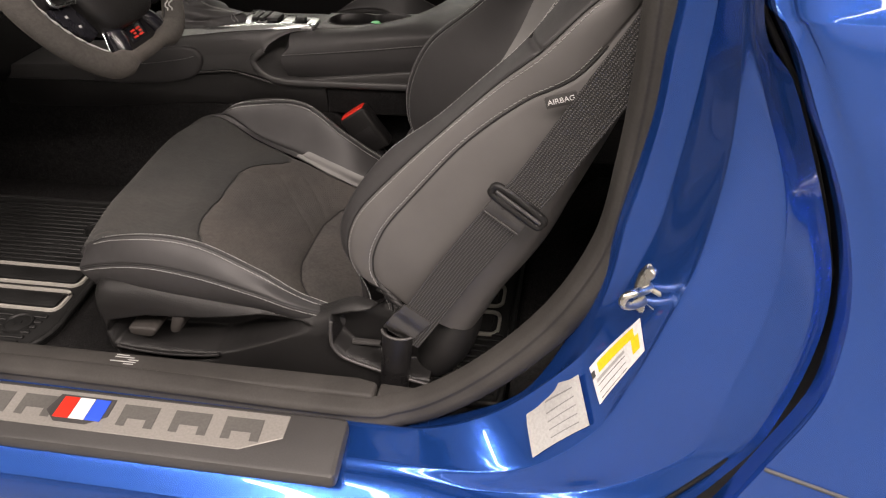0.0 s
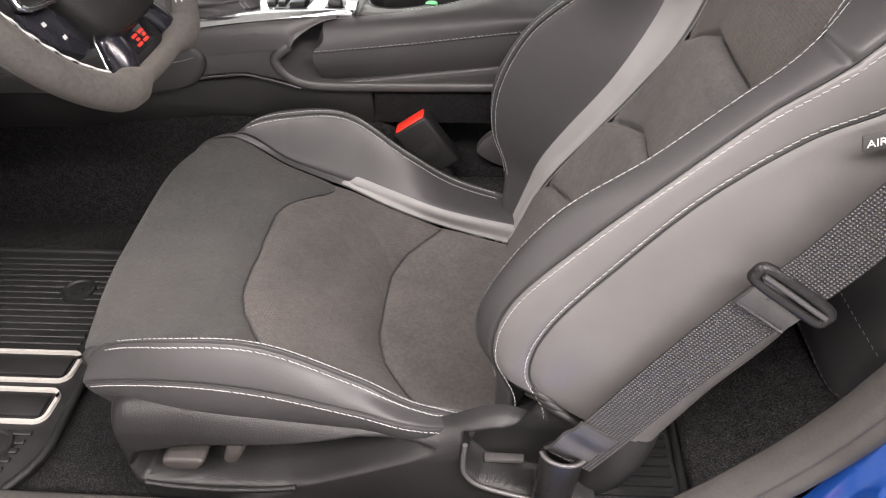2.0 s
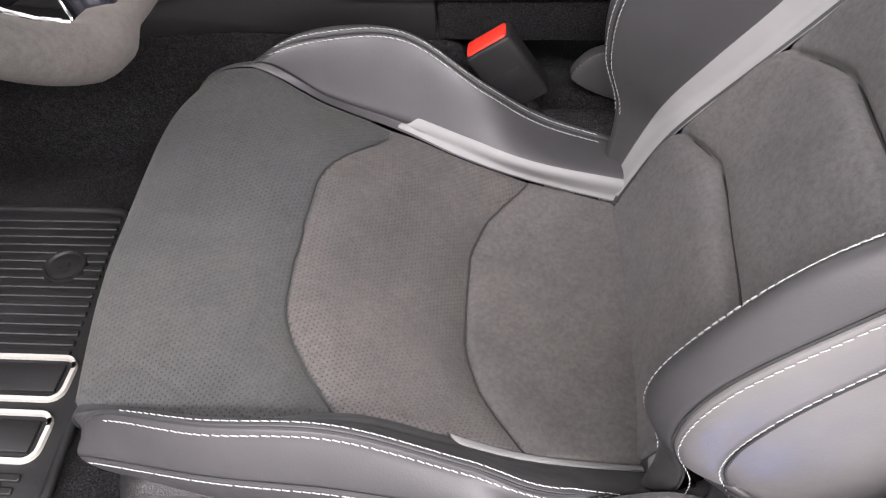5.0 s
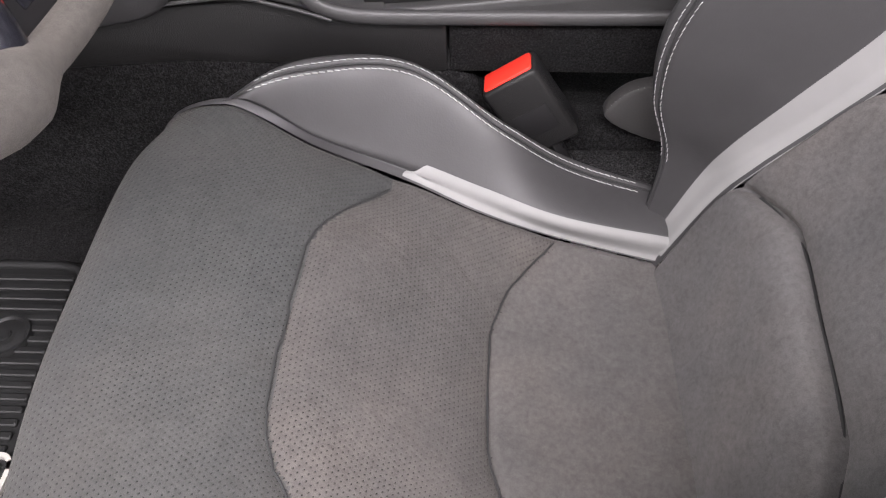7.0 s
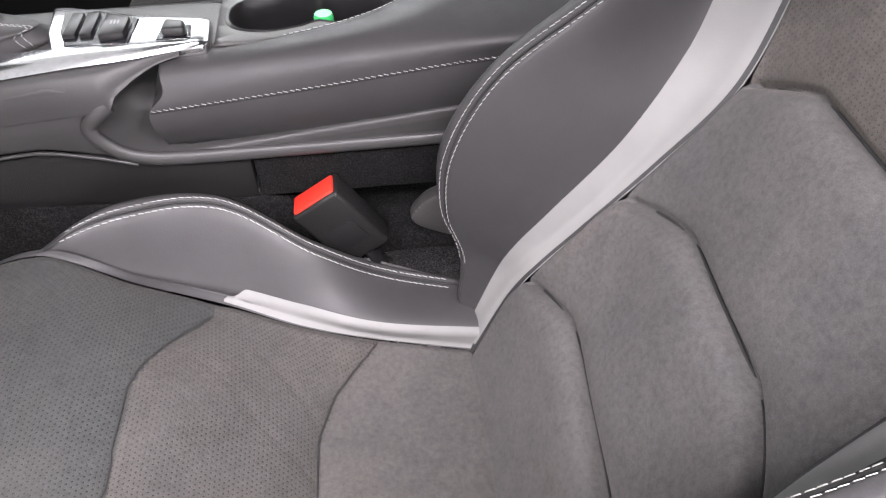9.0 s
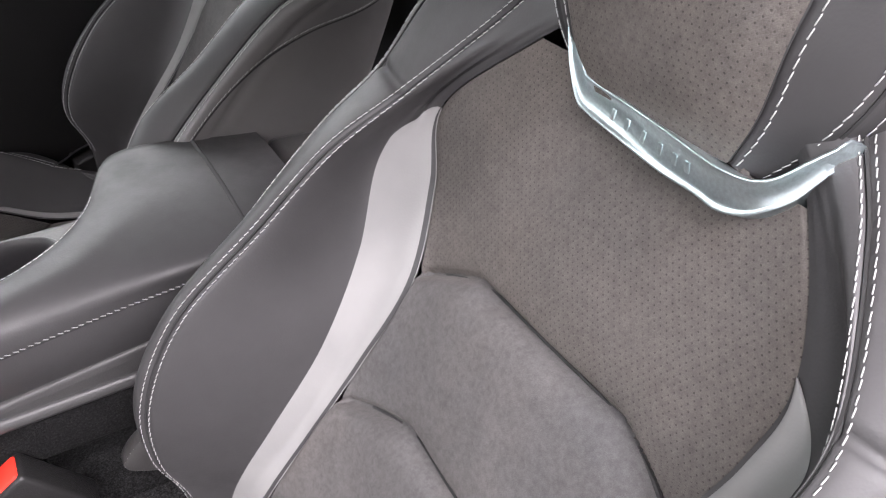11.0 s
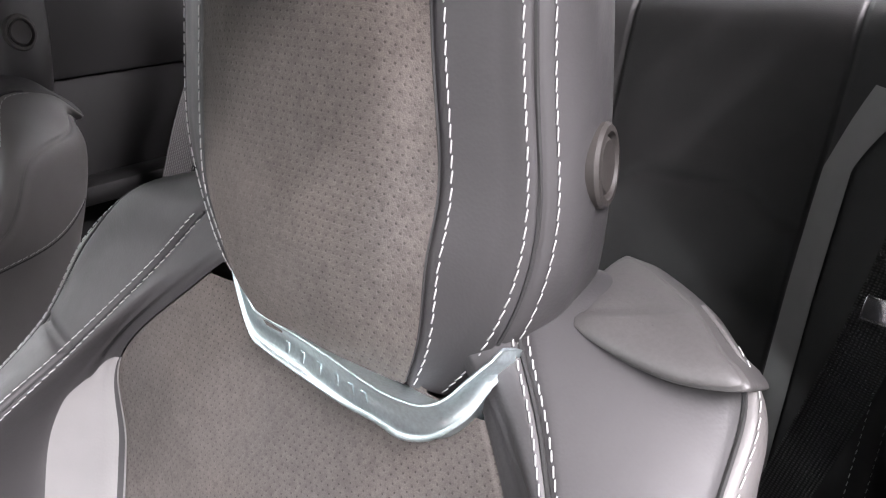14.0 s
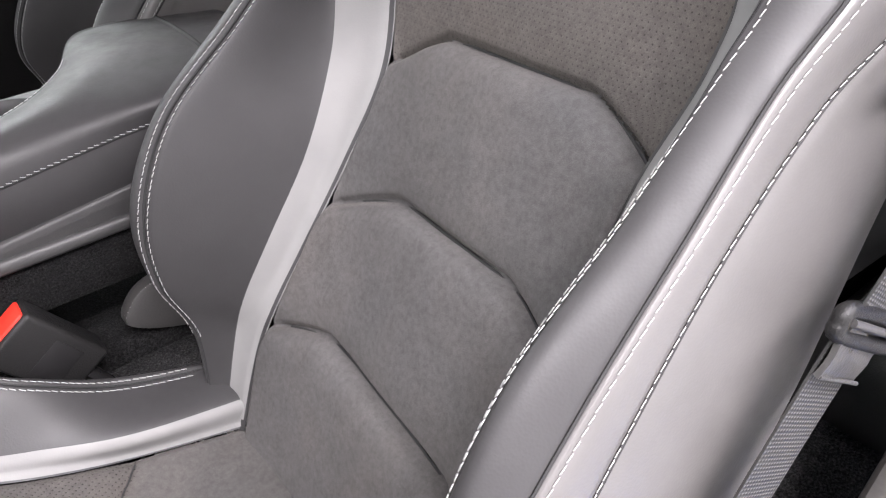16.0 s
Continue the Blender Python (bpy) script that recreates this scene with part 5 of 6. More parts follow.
# bright shifter plate with two dark panels, switches, blade, boot and knob
part("shifter_plate", prism([(-.172, .290), (-.168, .296), (-.170, .334), (-.178, .340), (-.235, .352), (-.300, .378), (-.318, .380), (-.312, .330), (-.300, .296), (-.25, .290)], .640, .6525, "z", .003, 3), CHROME, console, "bright satin chrome shifter surround")
part("switch_bed", prism([(-.236, .301), (-.234, .344), (-.292, .367), (-.304, .366), (-.300, .330), (-.290, .303)], .650, .6536, "z", .001, 1), GLOSS, console)
part("switch_bed", prism([(-.184, .302), (-.186, .326), (-.212, .333), (-.214, .303)], .650, .6534, "z", .001, 1), GLOSS, console)
for x, w in ((-.294, .011), (-.280, .011)):
    part("console_switch", boxed((x, .315, .6515), (x + w, .356, .6575), .0018), PLASTIC_SMOOTH, console)
part("console_switch", prism([(-.262, .306), (-.240, .308), (-.239, .338), (-.262, .348)], .6515, .6600, "z", .003, 2), PLASTIC_SMOOTH, console)
for k in range(3):
    part("print_bar", boxed((-.254 + .003 * k, .324, .6600), (-.2525 + .003 * k, .330, .6603)), FAINT, console)
part("parking_switch", prism([(-.188, .306), (-.190, .322), (-.208, .327), (-.209, .306)], .6515, .6610, "z", .0035, 3), PLASTIC_SMOOTH, console, "small black parking switch")
grid_mesh("frame_blade", np.array([BLADE_LOW + (BLADE_TOP - BLADE_LOW) * k + (0, -.003 * math.sin(math.pi * k), .0035 * math.sin(math.pi * k)) for k in np.linspace(0, 1, 9)]), CHROME, console, "bright satin chrome blade", sign=1)
rows = []
for k, (z, x, rx, ry) in enumerate(((.642, -.405, .094, .044), (.648, -.404, .092, .043), (.655, -.402, .080, .038), (.659, -.400, .082, .036), (.665, -.402, .062, .031), (.669, -.404, .056, .027), (.674, -.408, .036, .022), (.679, -.410, .024, .018), (.684, -.411, .017, .015))):
    rows.append([(x + rx * math.cos(a) * (1 + .05 * math.sin(3 * a + k)), .336 + ry * math.sin(a) * (1 + .09 * math.sin(4 * a + 2 * k)), z + .0035 * math.sin(2 * a + k) * (k > 1)) for a in np.linspace(0, 2 * math.pi, 60)])
rows = np.array(rows)
boot = Skin(rows, mirror=False)
boot_at = lambda u, v: boot.at(np.stack([u, v], 1))
grid_mesh("shifter_boot", boot.grid(np.linspace(0, boot.nu, 90), np.linspace(0, boot.nv, 60)).transpose(1, 0, 2), LEATHER, console, "folded black leather shifter boot", sign=1)
for turn in (-.25, .25):
    v = np.linspace(1.0, 7.6, 70)
    ridge = boot_at(np.full(70, 55.5 + turn * 2 - 1.2 * np.sin(v)), v)
    stitches("stitching", ridge, np.tile((.35, -.45, .8), (70, 1)), console, pitch=.0048, dash=.0038, lift=.0012)
part("shifter_ring", lathe([(.012, -.004), (.0165, 0), (.0172, .004), (.0165, .012), (.014, .016), (.012, .018)], 28, pose(-.411, .336, .683)), CHROME, console, "bright collar below the shift knob")
knob = part("shifter_knob", lathe([(.012, .015), (.020, .022), (.0255, .045), (.027, .070), (.024, .088), (.016, .098), (0, .101)], 32, pose(-.411, .336, .683)), LEATHER, console)
stitches("stitching", np.array([(-.411 + r * .86, .336 - r * .5, .683 + z) for r, z in curve([(.0205, .022), (.0262, .045), (.0277, .070), (.0247, .088)], 40)]), np.tile((.86, -.5, 0), (40, 1)), knob, pitch=.0048, dash=.0036)
# cup holder: a dark well with a rim
WELL = curve([(-.157, .350), (-.148, .326), (-.12, .316), (-.092, .321), (-.076, .328), (-.060, .322), (-.03, .318), (-.005, .328), (.003, .350), (-.005, .370), (-.03, .380), (-.06, .377), (-.076, .371), (-.092, .377), (-.12, .381), (-.148, .373)], 90, True)
rows, c = [], np.mean(WELL, axis=0)
for z, k in ((.6465, 1.05), (.648, 1.02), (.647, .99), (.630, .965), (.58, .93), (.566, .9), (.566, .02)):
    rows.append([(c[0] + (x - c[0]) * k, c[1] + (y - c[1]) * k, z) for x, y in WELL])
g = np.array(rows)
grid_mesh("cup_holder", np.concatenate([g, g[:, :1]], 1), PLASTIC_SMOOTH, console, "empty black cup holder", sign=-1)
rows = []
for k, z in ((1.0, .6464), (1.15, .6466), (1.4, .6462), (1.8, .6455), (2.5, .644)):
    rows.append([(min(.06, max(-.1655, c[0] + (x - c[0]) * k)), min(.386, max(.300, c[1] + (y - c[1]) * k)), z) for x, y in WELL])
g = np.array(rows)
grid_mesh("cup_deck", np.concatenate([g, g[:, :1]], 1), PLASTIC_GREY, console, sign=-1)
lighter = thing("green_tube", "small bright green plastic tube standing in the cup holder", "container")
part("tube_body", lathe([(0, 0), (.008, 0), (.009, .003), (.009, .060), (.0085, .063)], 20, pose(-.072, .350, .566)), GREEN, lighter)
part("tube_cap", lathe([(.0092, 0), (.0092, .010), (.008, .013), (0, .0135)], 20, pose(-.072, .350, .629)), GREEN, lighter, "pale green cap")
# knee pad on the console flank
pad = curve([(-.60, .552), (-.50, .548), (-.41, .560), (-.378, .590), (-.39, .618), (-.46, .616), (-.58, .590)], 50, True)
rows, c = [], np.mean(pad, axis=0)
for y, k in ((.266, 1.0), (.258, 1.0), (.2545, .97), (.253, .9), (.2525, .5), (.2525, .02)):
    rows.append([(c[0] + (x - c[0]) * k, y, c[1] + (z - c[1]) * k) for x, z in pad])
g = np.array(rows)
grid_mesh("knee_pad", np.concatenate([g, g[:, :1]], 1), LEATHER, console, "black leather knee pad with white stitching", sign=1)
stitches("stitching", curve([(-.585, .2525, .586), (-.50, .2520, .588), (-.42, .2520, .598), (-.385, .2530, .606)], 60), np.tile((0, -1, 0), (60, 1)), console, pitch=.0055, dash=.0042)

# ---------------------------------------------------------------- dashboard
dash = thing("dashboard", "black dashboard across the front of the cabin", "dashboard")
part("dash_top", prism([(-1.3, .80), (-.82, .74), (-.74, .76), (-.72, .82), (-.80, .90), (-1.3, .94)], -.30, 1.05, "y", .025, 3), PLASTIC, dash)
part("dash_lower", prism([(-1.2, .52), (-.86, .50), (-.78, .56), (-.80, .76), (-1.2, .80)], -.28, 1.03, "y", .02, 3), PLASTIC, dash)
part("column_cover", prism([(-.86, .70), (-.50, .76), (-.47, .84), (-.50, .88), (-.86, .86)], -.055, .055, "y", .02, 3), PLASTIC, dash, "black steering column cover")

# ---------------------------------------------------------------- steering wheel
wheel = thing("steering_wheel", "steering wheel with grey suede rim and black spokes", "steering wheel")
TILT = math.radians(25.5)
WC, WE, WN = np.array((-.370, 0, .848)), np.array((math.sin(TILT), 0, -math.cos(TILT))), np.array((math.cos(TILT), 0, math.sin(TILT)))


def on_wheel(y, down, out=0.0):
    return WC + np.array((0, y, 0)) + WE * down + WN * out


rim = []
for a in np.linspace(0, 2 * math.pi, 120, endpoint=False):
    y, e = .164 * math.sin(a), .164 * math.cos(a)
    if e > .144:
        e = .144 + (e - .144) * .25
    rim.append(on_wheel(y - .009, e))
rim = np.array(rim)
rr = [.0172 + .0016 * math.cos(3 * 2 * math.pi * k / 120) - .0088 * max(0, min(1, (.36 - abs(math.sin(2 * math.pi * k / 120))) / .14)) * (math.cos(2 * math.pi * k / 120) > 0) for k in range(120)]
tube("rim", rim, rr, SUEDE_PLAIN, wheel, "worn grey suede rim", sides=18, closed=True)
def on_rim(a, b, r=.0176):
    """A point on the rim: a round the wheel, b round its section (0 faces the hub)."""
    k = .164 - r * math.cos(b)
    return on_wheel(k * math.sin(a) - .009, k * math.cos(a), r * math.sin(b))


for sgn in (-1, 1):
    # netted white stitching along the inside of the rim
    for phase in (0, 1):
        net = []
        for k in range(44):
            b = .42 + (.30 if (k // 2 + phase) % 2 else .05) * (1 if phase else -1)
            net.append(on_rim(sgn * (.62 + k * .030), b))
        tube("stitching", np.array(net), .0009, THREAD, wheel, sides=5)
    tube("rim_seam", np.array([on_rim(sgn * a, .0, .0168) for a in np.linspace(.55, 2.2, 50)]), .0012, SEAM, wheel, sides=6)
basis = Matrix(((0, WE[0], WN[0]), (1, WE[1], WN[1]), (0, WE[2], WN[2]))).to_4x4()
WM = Matrix.Translation(WC) @ basis


def wheel_dome(name, outline, layers, material, parent, label=""):
    """A closed outline (across, down) raised in rings: (growth, height)."""
    o = np.array(curve(outline, 90, True))
    c = o.mean(0)
    g = np.array([[on_wheel(*(c + (q - c) * k), h) for q in o] for k, h in layers])
    return grid_mesh(name, np.concatenate([g, g[:, :1]], 1), material, parent, label, sign=1)


half = [(.0, .110), (.030, .109), (.048, .104), (.063, .088), (.076, .058), (.079, .02), (.073, -.03), (.052, -.066), (.02, -.076)]
hub = half + [(-a, b) for a, b in half[:0:-1]]
wheel_dome("hub", hub, [(.98, -.03), (1.0, -.004), (.995, .003), (.97, .008), (.92, .0115), (.82, .0145), (.65, .0180), (.45, .0205), (.2, .0215), (.01, .022)], PLASTIC, wheel, "large black airbag cover")
ring = np.array([on_wheel(.035 * math.cos(a), .030 + .026 * math.sin(a), .0215) for a in np.linspace(0, 2 * math.pi, 60, endpoint=False)])
tube("hub_ring", ring, .0030, CHROME, wheel, "bright ring on the airbag cover", sides=8, closed=True)
spoke = part("lower_spoke", prism([(-.030, .092), (.030, .092), (.038, .110), (.044, .122), (.046, .152), (-.046, .152), (-.044, .122), (-.038, .110)], -.024, -.006, "z", .004, 3), PLASTIC_SMOOTH, wheel, "satin black lower spoke")
spoke.matrix_local = WM
for sgn in (-1, 1):
    foot = [on_wheel(sgn * a, b, h) for a, b, h in curve([(.032, .094, -.014), (.040, .107, -.010), (.046, .121, -.007), (.050, .136, -.007), (.048, .151, -.012)], 40)]
    tube("spoke_foot", np.array(foot), [.0105 + .0035 * math.sin(math.pi * k / 39) for k in range(40)], GLOSS_SATIN, wheel, "dark satin spoke foot", sides=16)
    trim = [on_wheel(sgn * a, b, h) for a, b, h in curve([(.048, .094, -.014), (.056, .104, -.012), (.064, .122, -.012), (.066, .130, -.013), (.076, .135, -.014)], 40)]
    tube("trim_line", np.array(trim), .0011, CHROME, wheel, sides=6)
    part("side_spoke", boxed((min(sgn * .06, sgn * .160), -.045, -.022), (max(sgn * .06, sgn * .160), .050, -.004), .008, WM, 3), PLASTIC_SMOOTH, wheel)
    panel = part("switch_panel", prism([(sgn * .090, .048), (sgn * .124, .046), (sgn * .126, .060), (sgn * .112, .086), (sgn * .090, .104), (sgn * .070, .098), (sgn * .078, .070)][::sgn], -.020, -.002, "z", .004, 2), GLOSS_SATIN, wheel, "glossy dark switch panel")
    panel.matrix_local = WM
    loop = curve([(.098, -.040), (.105, -.02), (.1235, .036), (.1235, .045), (.115, .049), (.090, .052), (.083, .048), (.068, .0), (.064, -.034), (.072, -.044)], 70, True)
    tube("switch_frame", np.array([on_wheel(sgn * a, b, .004) for a, b in loop]), .0036, CHROME, wheel, "bright switch frame", sides=8, closed=True, flat=.8)
    bed = part("switch_bed", prism([(sgn * a, b) for a, b in loop[::3]][::sgn], -.008, .002, "z", .001, 1), PLASTIC_SMOOTH, wheel)
    bed.matrix_local = WM
    for k in range(4):
        key = part("wheel_switch", boxed((-.0115, -.0085, -.002), (.0115, .0085, .0065), .003, pose(sgn * (.0835 + .0068 * k), -.026 + .0205 * k, 0, 0, 0, -sgn * 18), 2), PLASTIC_SMOOTH, wheel)
        key.matrix_local = WM
        part("print_bar", boxed((sgn * (.0835 + .0068 * k) - .002, -.0275 + .0205 * k, .0066), (sgn * (.0835 + .0068 * k) + .002, -.0245 + .0205 * k, .0070), 0, WM), FAINT, wheel)
    for a, b in ((.108, .064), (.097, .081)):
        part("print_bar", boxed((sgn * a - .0022, b - .0018, -.0020), (sgn * a + .0022, b + .0018, -.0014), 0, WM), PAPER, wheel)
badge = part("badge_plate", boxed((-.021, .112, -.0075), (.021, .133, -.0050), .0012, WM), GLOSS, wheel, "small dark framed badge plate")
for k in range(2):
    for j in range(3):
        mark = part("badge_mark", prism([(-.014 + .014 * k + (.004 if j == 1 else 0), .1165 + .0045 * j), (-.004 + .014 * k, .1165 + .0045 * j), (-.003 + .014 * k, .1195 + .0045 * j), (-.013 + .014 * k + (.004 if j == 1 else 0), .1195 + .0045 * j)], -.0050, -.0040, "z", .0002, 1), RED, wheel, "plain red badge mark")
        mark.matrix_local = WM

# ---------------------------------------------------------------- belt buckle beside the seat
buckle = thing("seat_belt_buckle", "black seat belt buckle with red release button beside the seat", "seat belt")
BD = Vector((.044, 0, -.068)).normalized()
BM = Matrix.Translation((-.099, .245, .514)) @ Matrix.Scale(1.14, 4) @ Matrix((Vector((0, 1, 0)), BD.cross(Vector((0, 1, 0))), -BD)).transposed().to_4x4()
part("buckle_body", boxed((-.014, -.0235, -.074), (.014, .0235, -.001), .004, BM, 3), PLASTIC, buckle)
part("release_button", boxed((-.0105, -.0205, -.006), (.0105, .0205, .0012), .002, BM, 2), RED, buckle, "bright red release button")
part("buckle_recess", boxed((-.0146, -.015, -.056), (-.0138, .015, -.032), .0003, BM), PLASTIC_SMOOTH, buckle)
tube("buckle_stalk", curve([(-.056, .243, .446), (-.038, .238, .415), (-.018, .23, .37), (-.01, .23, .33)], 16), .013, PLASTIC_SMOOTH, buckle, "black plastic stalk", flat=.45, up=(1, 0, .6))
hinge = thing("hinge_cover", "dark plastic cover between seat and tunnel", "cover")
part("cover_shell", prism(curve([(-.005, .452), (.005, .478), (.03, .490), (.075, .492), (.10, .47), (.10, .43), (.05, .425)], 40, True), .258, .276, "y", .004, 2), PLASTIC_GREY, hinge)
# ---------------------------------------------------------------- driver's belt
belt = thing("seat_belt", "dark woven seat belt running past the seat to the pillar", "seat belt")


def strap(name, pts, width, across, parent, label="", thick=.0013):
    p = np.array(curve(pts, 60))
    sec = [(-width / 2, -thick / 2), (-width / 2, thick / 2), (width / 2, thick / 2), (width / 2, -thick / 2)]
    return swept(name, p, sec, WEB, parent, label, up=across, uv=True)


low = [(.100, -.247, .425), (.125, -.249, .465), (.175, -.250, .545), (.228, -.252, .622), (.243, -.254, .640)]
strap("lower_strap", low, .046, (.0, -1, .08), belt, "dark woven lower belt")
strap("upper_strap", [(.240, -.256, .640), (.262, -.257, .668), (.31, -.259, .745), (.365, -.266, .835), (.43, -.285, .95), (.49, -.315, 1.06)], .046, (0, -1, .05), belt, "dark woven shoulder belt")
folded = strap("folded_end", [(.2265, -.2545, .6195), (.232, -.2562, .628), (.2365, -.2560, .634), (.242, -.2566, .640)], .047, (0, -1, .08), belt, "shiny folded belt end", .0030)
gather = strap("gathered_end", [(.094, -.2475, .436), (.100, -.2525, .446), (.108, -.2500, .456), (.116, -.2522, .465), (.123, -.2512, .474)], .041, (.1, -1, .08), belt, "shiny gathered belt end", .0032)
gather.data.materials.clear()
gather.data.materials.append(SATIN)
folded.data.materials.clear()
folded.data.materials.append(SATIN)
tube("fold_edge", [(.2265 + .0225 * k * .818, -.2568 - .002 * k, .6195 - .0225 * k * .575) for k in (-1, -.4, .3, 1)], .0013, SATIN, belt, sides=6)
d = np.array((.575, 0, .818))
a = np.array((.818, -.10, -.575))
c0 = np.array((.246, -.256, .642))
loop = [c0 + a * x + d * y for x, y in curve([(-.033, -.003), (-.030, .0045), (0, .0065), (.030, .0045), (.033, -.003), (.029, -.0075), (0, -.008), (-.029, -.0075)], 60, True)]
tube("belt_guide", np.array(loop), .0046, PLASTIC, belt, "dark grey plastic belt guide", sides=10, closed=True, up=(0, -1, 0))
tube("guide_bar", [c0 + a * x + np.array((0, -.004, 0)) for x in (-.030, 0, .030)], .0022, PLASTIC_GREY, belt)
sleeve = part("belt_sleeve", lathe([(.020, -.10), (.0195, -.06), (.0200, -.058), (.0195, -.054), (.020, -.02), (.0205, -.006), (.019, .001), (.016, .0), (.015, -.02)], 30, frame_at((.094, -.246, .436), (.12, .02, 1)) @ Matrix.Diagonal((1.0, .72, 1, 1))), PLASTIC_SMOOTH, belt, "black plastic belt sleeve")
tube("sleeve_rim", np.array([(.094 + .0205 * math.cos(a), -.246 - .0145 * math.sin(a), .436 - .003 * math.cos(a)) for a in np.linspace(.15, math.pi - .15, 24)]), .0022, PLASTIC_GREY, belt)
tag = part("airbag_tag", boxed((-.0165, -.0012, -.0065), (.0165, .0012, .0065), .0008, frame_at((.285, -.2335, .757), (0, 0, 1)) @ pose(0, 0, 0, 0, -16, 0)), PLASTIC_GREY, driver_seat, "small dark fabric tag with white lettering")
text = bpy.data.curves.new("tag_text", "FONT")
text.body, text.size, text.align_x, text.align_y, text.extrude = "AIRBAG", .0082, "CENTER", "CENTER", .0002
word = new("tag_text_curve", text)
dg = bpy.context.evaluated_depsgraph_get()
letters = bpy.data.meshes.new_from_object(word.evaluated_get(dg))
bpy.data.objects.remove(word)
letters.transform(frame_at((.285, -.2352, .757), (0, 0, 1)) @ pose(0, 0, 0, 0, -16, 0) @ pose(0, 0, 0, 90, 0, 0))
letters.materials.clear()
letters.materials.append(WHITE)
word = new("tag_lettering", letters)
word.parent = driver_seat

# ---------------------------------------------------------------- floor mats


def ribbed_mat(name, label, outline, z, ribs, frames, buttons):
    """Rubber mat: raised rim, lengthwise ribs, bright framed panels and round anchors."""
    m = thing(name, label, "floor mat", "rubber floor mats")
    part("mat_sheet", prism(outline, z - .012, z, "z", .004, 2), RUBBER, m)
    loop = np.array([(x, y, z + .001) for x, y in outline])
    tube("mat_rim", np.vstack([even(np.vstack([loop, loop[:1]]), .02)]), .005, RUBBER, m, sides=8)
    bm = bmesh.new()
    for x0, x1, y in ribs:
        box(bm, (x0, y - .0036, z - .001), (x1, y + .0036, z + .0034), .0012, None, 1)
    tagged(part("mat_ribs", bm, RUBBER, m), kind="stuff")
    for x0, x1, y0, y1 in frames:
        rr, c = .013, []
        for cx, cy, a0 in ((x1 - rr, y1 - rr, 0), (x0 + rr, y1 - rr, 90), (x0 + rr, y0 + rr, 180), (x1 - rr, y0 + rr, 270)):
            c += [(cx + rr * math.cos(math.radians(a0 + k)), cy + rr * math.sin(math.radians(a0 + k))) for k in range(0, 91, 10)]
        p = even(np.array([(x, y, z + .0032) for x, y in c + c[:1]]), .004)
        swept("bright_frame", np.vstack([p, p[1:3]]), [(-.0026, -.003), (-.0021, .0012), (.0021, .0012), (.0026, -.003)], PALE_TRIM, m, "pale metallic frame")
        part("frame_panel", boxed((x0 + .008, y0 + .008, z - .001), (x1 - .009, y1 - .008, z + .004), .002), RUBBER, m)
    for x, y in buttons:
        part("mat_anchor", lathe([(0, .006), (.006, .0062), (.0065, .0045), (.016, .0048), (.018, .0035), (.019, .0035), (.021, .006), (.0235, .006), (.0245, .001), (.0245, -.002)], 36, pose(x, y, z)), RUBBER, m, "round black anchor")
    return m


PALE_TRIM = mottled("pale_metal_trim", (0.50, 0.48, 0.44), 0.35, 300, 0.06, 0, 9, 0.35)
edge = lambda y: -.497 - .10 * max(0, y - .0) * .9 + .05 * min(0, y) * -1.0
ribs = []
for k in range(16):
    y = .155 - .0125 * k
    ribs.append((-.95, edge(y) - .018, y))
for k in range(7):
    y = -.166 - .0125 * k
    ribs.append((-.95, -.505 - .002 * k, y))
ribbed_mat("floor_mat", "scuffed black ribbed rubber floor mat with pale frames", [(-.97, .175), (-.545, .172), (-.520, .166), (-.487, -.02), (-.474, -.19), (-.482, -.215), (-.505, -.255), (-.97, -.262)], F + .014, ribs,
           [(-.85, -.502, -.086, -.038), (-.85, -.500, -.150, -.101)], [(-.567, .082), (-.541, -.188)])
ribbed_mat("rear_floor_mat", "black ribbed rubber mat on the rear floor", [(-.10, .20), (.226, .20), (.226, -.25), (-.10, -.25)], F + .014, [(-.09, .216, .19 - .0125 * k) for k in range(36) if not -.10 < .19 - .0125 * k < .05],
           [(-.06, .206, -.045, .010), (-.06, .206, -.112, -.060)], [])

# ---------------------------------------------------------------- rear bench
bench = thing("rear_bench", "black rear bench seat with pale grey stripe and white stitching", "seat")
RO, RA = np.array((.80, 0, .45)), math.radians(20)
RS, RD = np.array((math.sin(RA), 0, math.cos(RA))), np.array((-math.cos(RA), 0, math.sin(RA)))


def on_rear(s, d, y):
    return RO + RS * s + RD * d + np.array((0, y, 0))


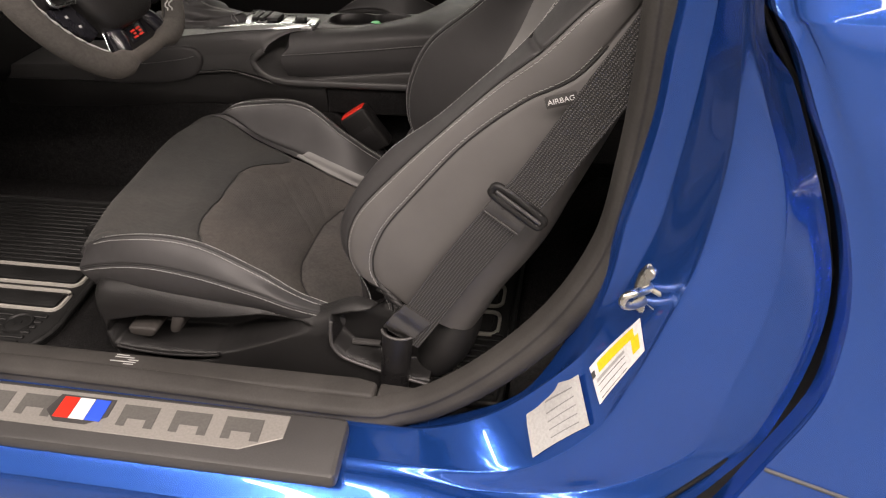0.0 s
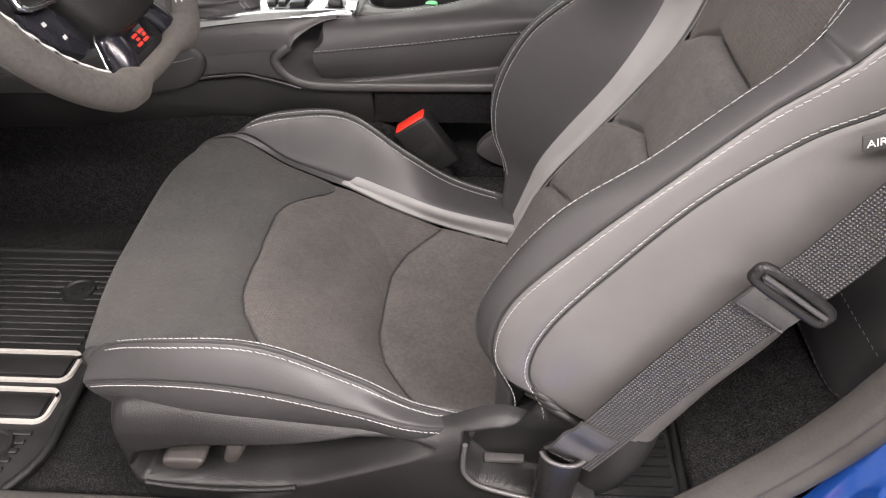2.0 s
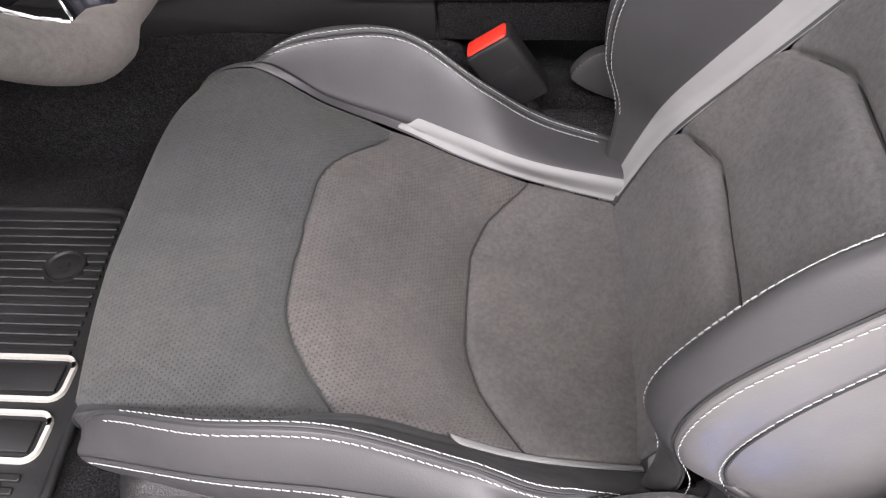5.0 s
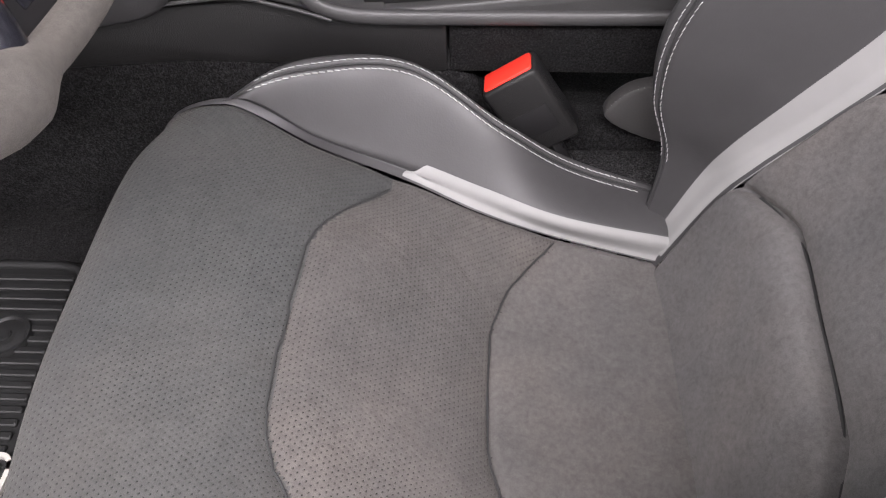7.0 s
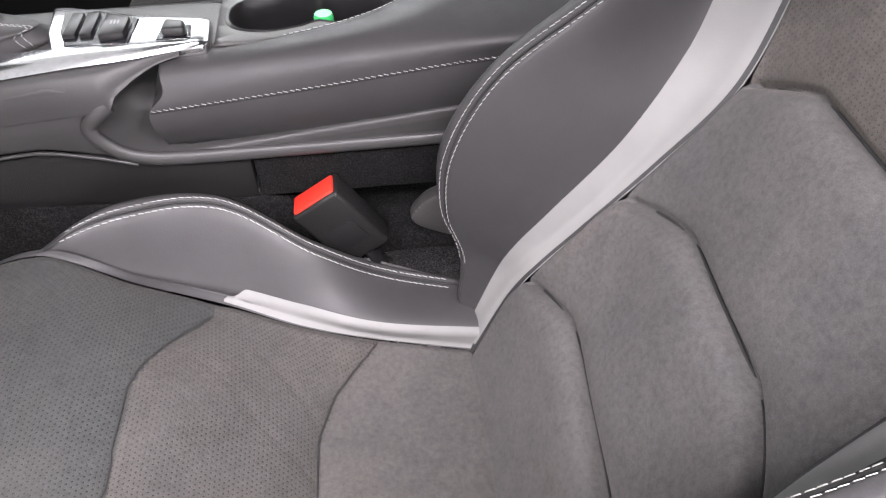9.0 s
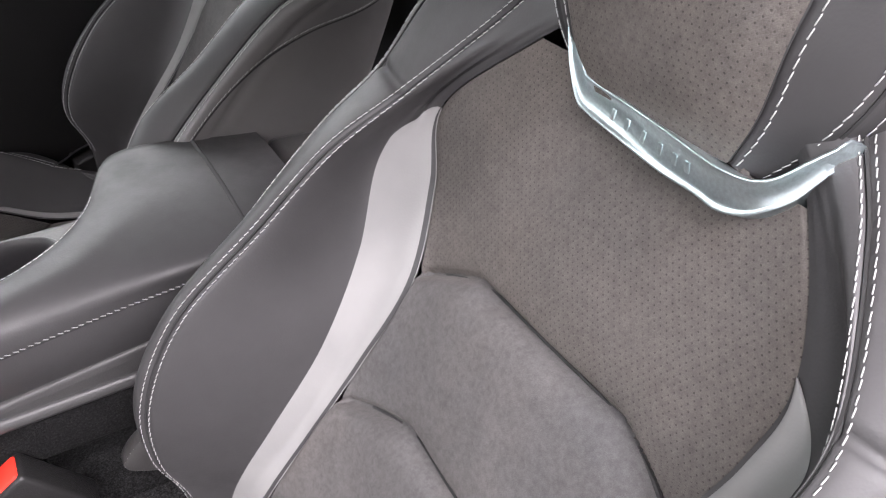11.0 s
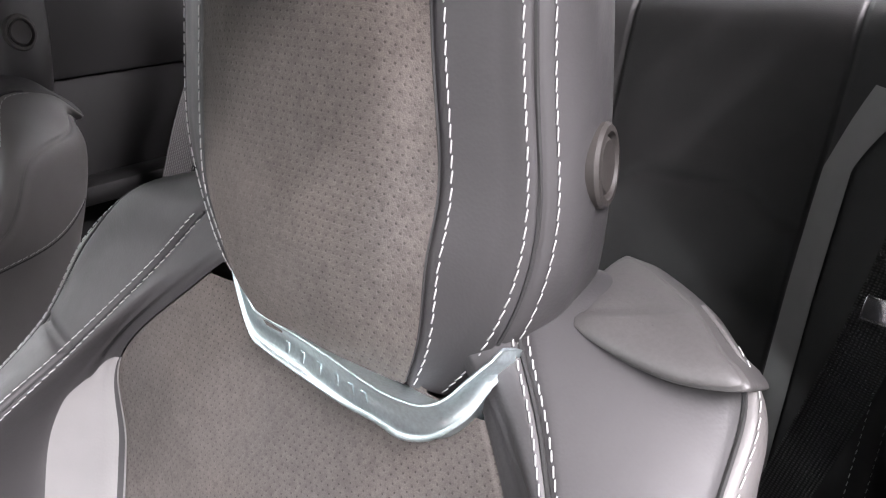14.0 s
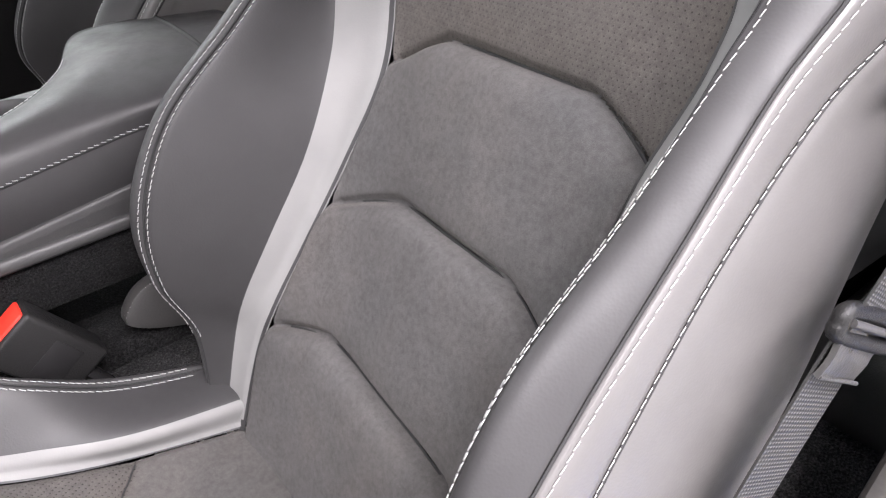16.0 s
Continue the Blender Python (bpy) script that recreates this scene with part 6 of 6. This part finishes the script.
def rear_half(yc):
    st = [-.05, .05, .15, .25, .33, .40, .46, .53, .56, .56]
    prof = [(0, [.03, .03, .03, .03, .02, .01, .01, .01, -.02, -.08]), (.09, [.03, .03, .03, .03, .02, .01, .01, .01, -.02, -.08]), (.125, [.025, .028, .028, .028, .02, .01, .01, .008, -.02, -.08]),
            (.165, [.05, .05, .05, .05, .04, .03, .02, .015, -.02, -.08]), (.24, [.07, .07, .07, .07, .06, .05, .035, .02, -.02, -.08]), (.30, [.04, .04, .04, .04, .03, .02, .01, 0, -.03, -.08])]
    sk = Skin([[on_rear(s, d, y) for s, d in zip(st, ds)] for y, ds in prof])
    us = np.linspace(0, sk.nu, 110)
    g = sk.grid(us, np.linspace(-5, 5, 140))
    S = (g - RO) @ RS
    Y = np.abs(g[:, :, 1])
    k = .335 - .4 * np.clip(Y - .075, 0, .05) - .012 * np.clip((Y - .06) / .02, 0, 1)
    h = S - k
    mv = np.where(Y < .128, -.005 * np.exp(-(h / .005) ** 2), 0)
    vv = np.abs(np.linspace(-5, 5, 140))[None, :]
    mv = mv - .004 * np.exp(-((vv - 2) / .08) ** 2) - .003 * np.exp(-((vv - 4) / .06) ** 2)
    g = g + RD * mv[:, :, None] + np.array((0, yc, 0))
    grid_mesh("rear_backrest", g, VINYL, bench, "black leather rear backrest")
    for sgn in (-1, 1):
        for off in (-.12, .12):
            p, n = sk.at(line(.8, 8, (4 + off) * sgn, 90)), sk.normals(line(.8, 8, (4 + off) * sgn, 90))
            n *= np.sign(n @ RD)[:, None]
            stitches("stitching", p + (0, yc, 0), n, bench, pitch=.008, dash=.005)
        su, q = np.linspace(.2, 6.0, 90), 9
        hi = 2.06 + .78 * np.clip((6.0 - su) / .5, 0, 1) ** .5
        uv = np.stack([np.repeat(su[:, None], q, 1), sgn * (2.06 + (hi - 2.06)[:, None] * np.linspace(0, 1, q)[None, :])], 2)
        uv[:, :, 1] += sgn * .75 * np.clip((su - 4.6) / 1.4, 0, 1)[:, None]
        p = sk.at(uv.reshape(-1, 2)).reshape(len(su), q, 3)
        grid_mesh("stripe", p + RD * .003 + (0, yc, 0), PALE, bench, "pale grey leather stripe", sign=sgn)


rear_half(.04)
rear_half(.66)
rows = []
for y in (-.142, -.125, -.07, .0, .12, .23, .25):
    e = .035 if y < -.13 else .014 if y < -.12 else .02 if y > .2 else 0
    rows.append([(.44, y, .37), (.395 + e, y, .388), (.362 + e, y, .42 - .02 * (e > 0)), (.378 + e, y, .472 - e), (.44, y, .502 - e), (.60, y, .48 - e * .5), (.80, y, .44)])
RC = Skin(rows, mirror=False)
g = RC.grid(np.linspace(0, 6, 60), np.linspace(0, 6, 60))
grid_mesh("rear_cushion", g, LEATHER, bench, "black leather rear cushion", sign=1)
grid_mesh("rear_cushion", g + (0, .60, 0), LEATHER, bench, sign=1)
for u in (2.05, 3.2):
    q = np.stack([np.full(60, u), np.linspace(.6, 5.6, 60)], 1)
    p = RC.at(q)
    stitches("stitching", p + (-.0008, 0, .0008), np.tile((-.7, 0, .7), (60, 1)), bench, pitch=.008, dash=.005)
rear_belt = thing("rear_seat_belt", "dark woven rear seat belt with bright tongue", "seat belt", "rear belts")
strap("strap", [(.72, -.135, .50), (.735, -.165, .62), (.755, -.188, .735), (.78, -.205, .85), (.80, -.22, 1.0)], .046, (-.9, -.1, .3), rear_belt)
part("tongue", boxed((-.004, -.014, -.012), (.004, .014, .012), .003, frame_at((.748, -.186, .738), (.15, -.1, 1))), CHROME, rear_belt)
far_belt = thing("rear_seat_belt", "dark woven rear seat belt hanging on the far side", "seat belt", "rear belts")
strap("strap", [(.74, .90, .60), (.79, .90, .72), (.85, .91, .83), (.92, .93, 1.0)], .046, (-.3, -.95, 0), far_belt)
part("belt_guide", boxed((-.025, -.006, -.008), (.025, .006, .008), .003, frame_at((.86, .905, .85), (.4, 0, 1))), PLASTIC, far_belt)
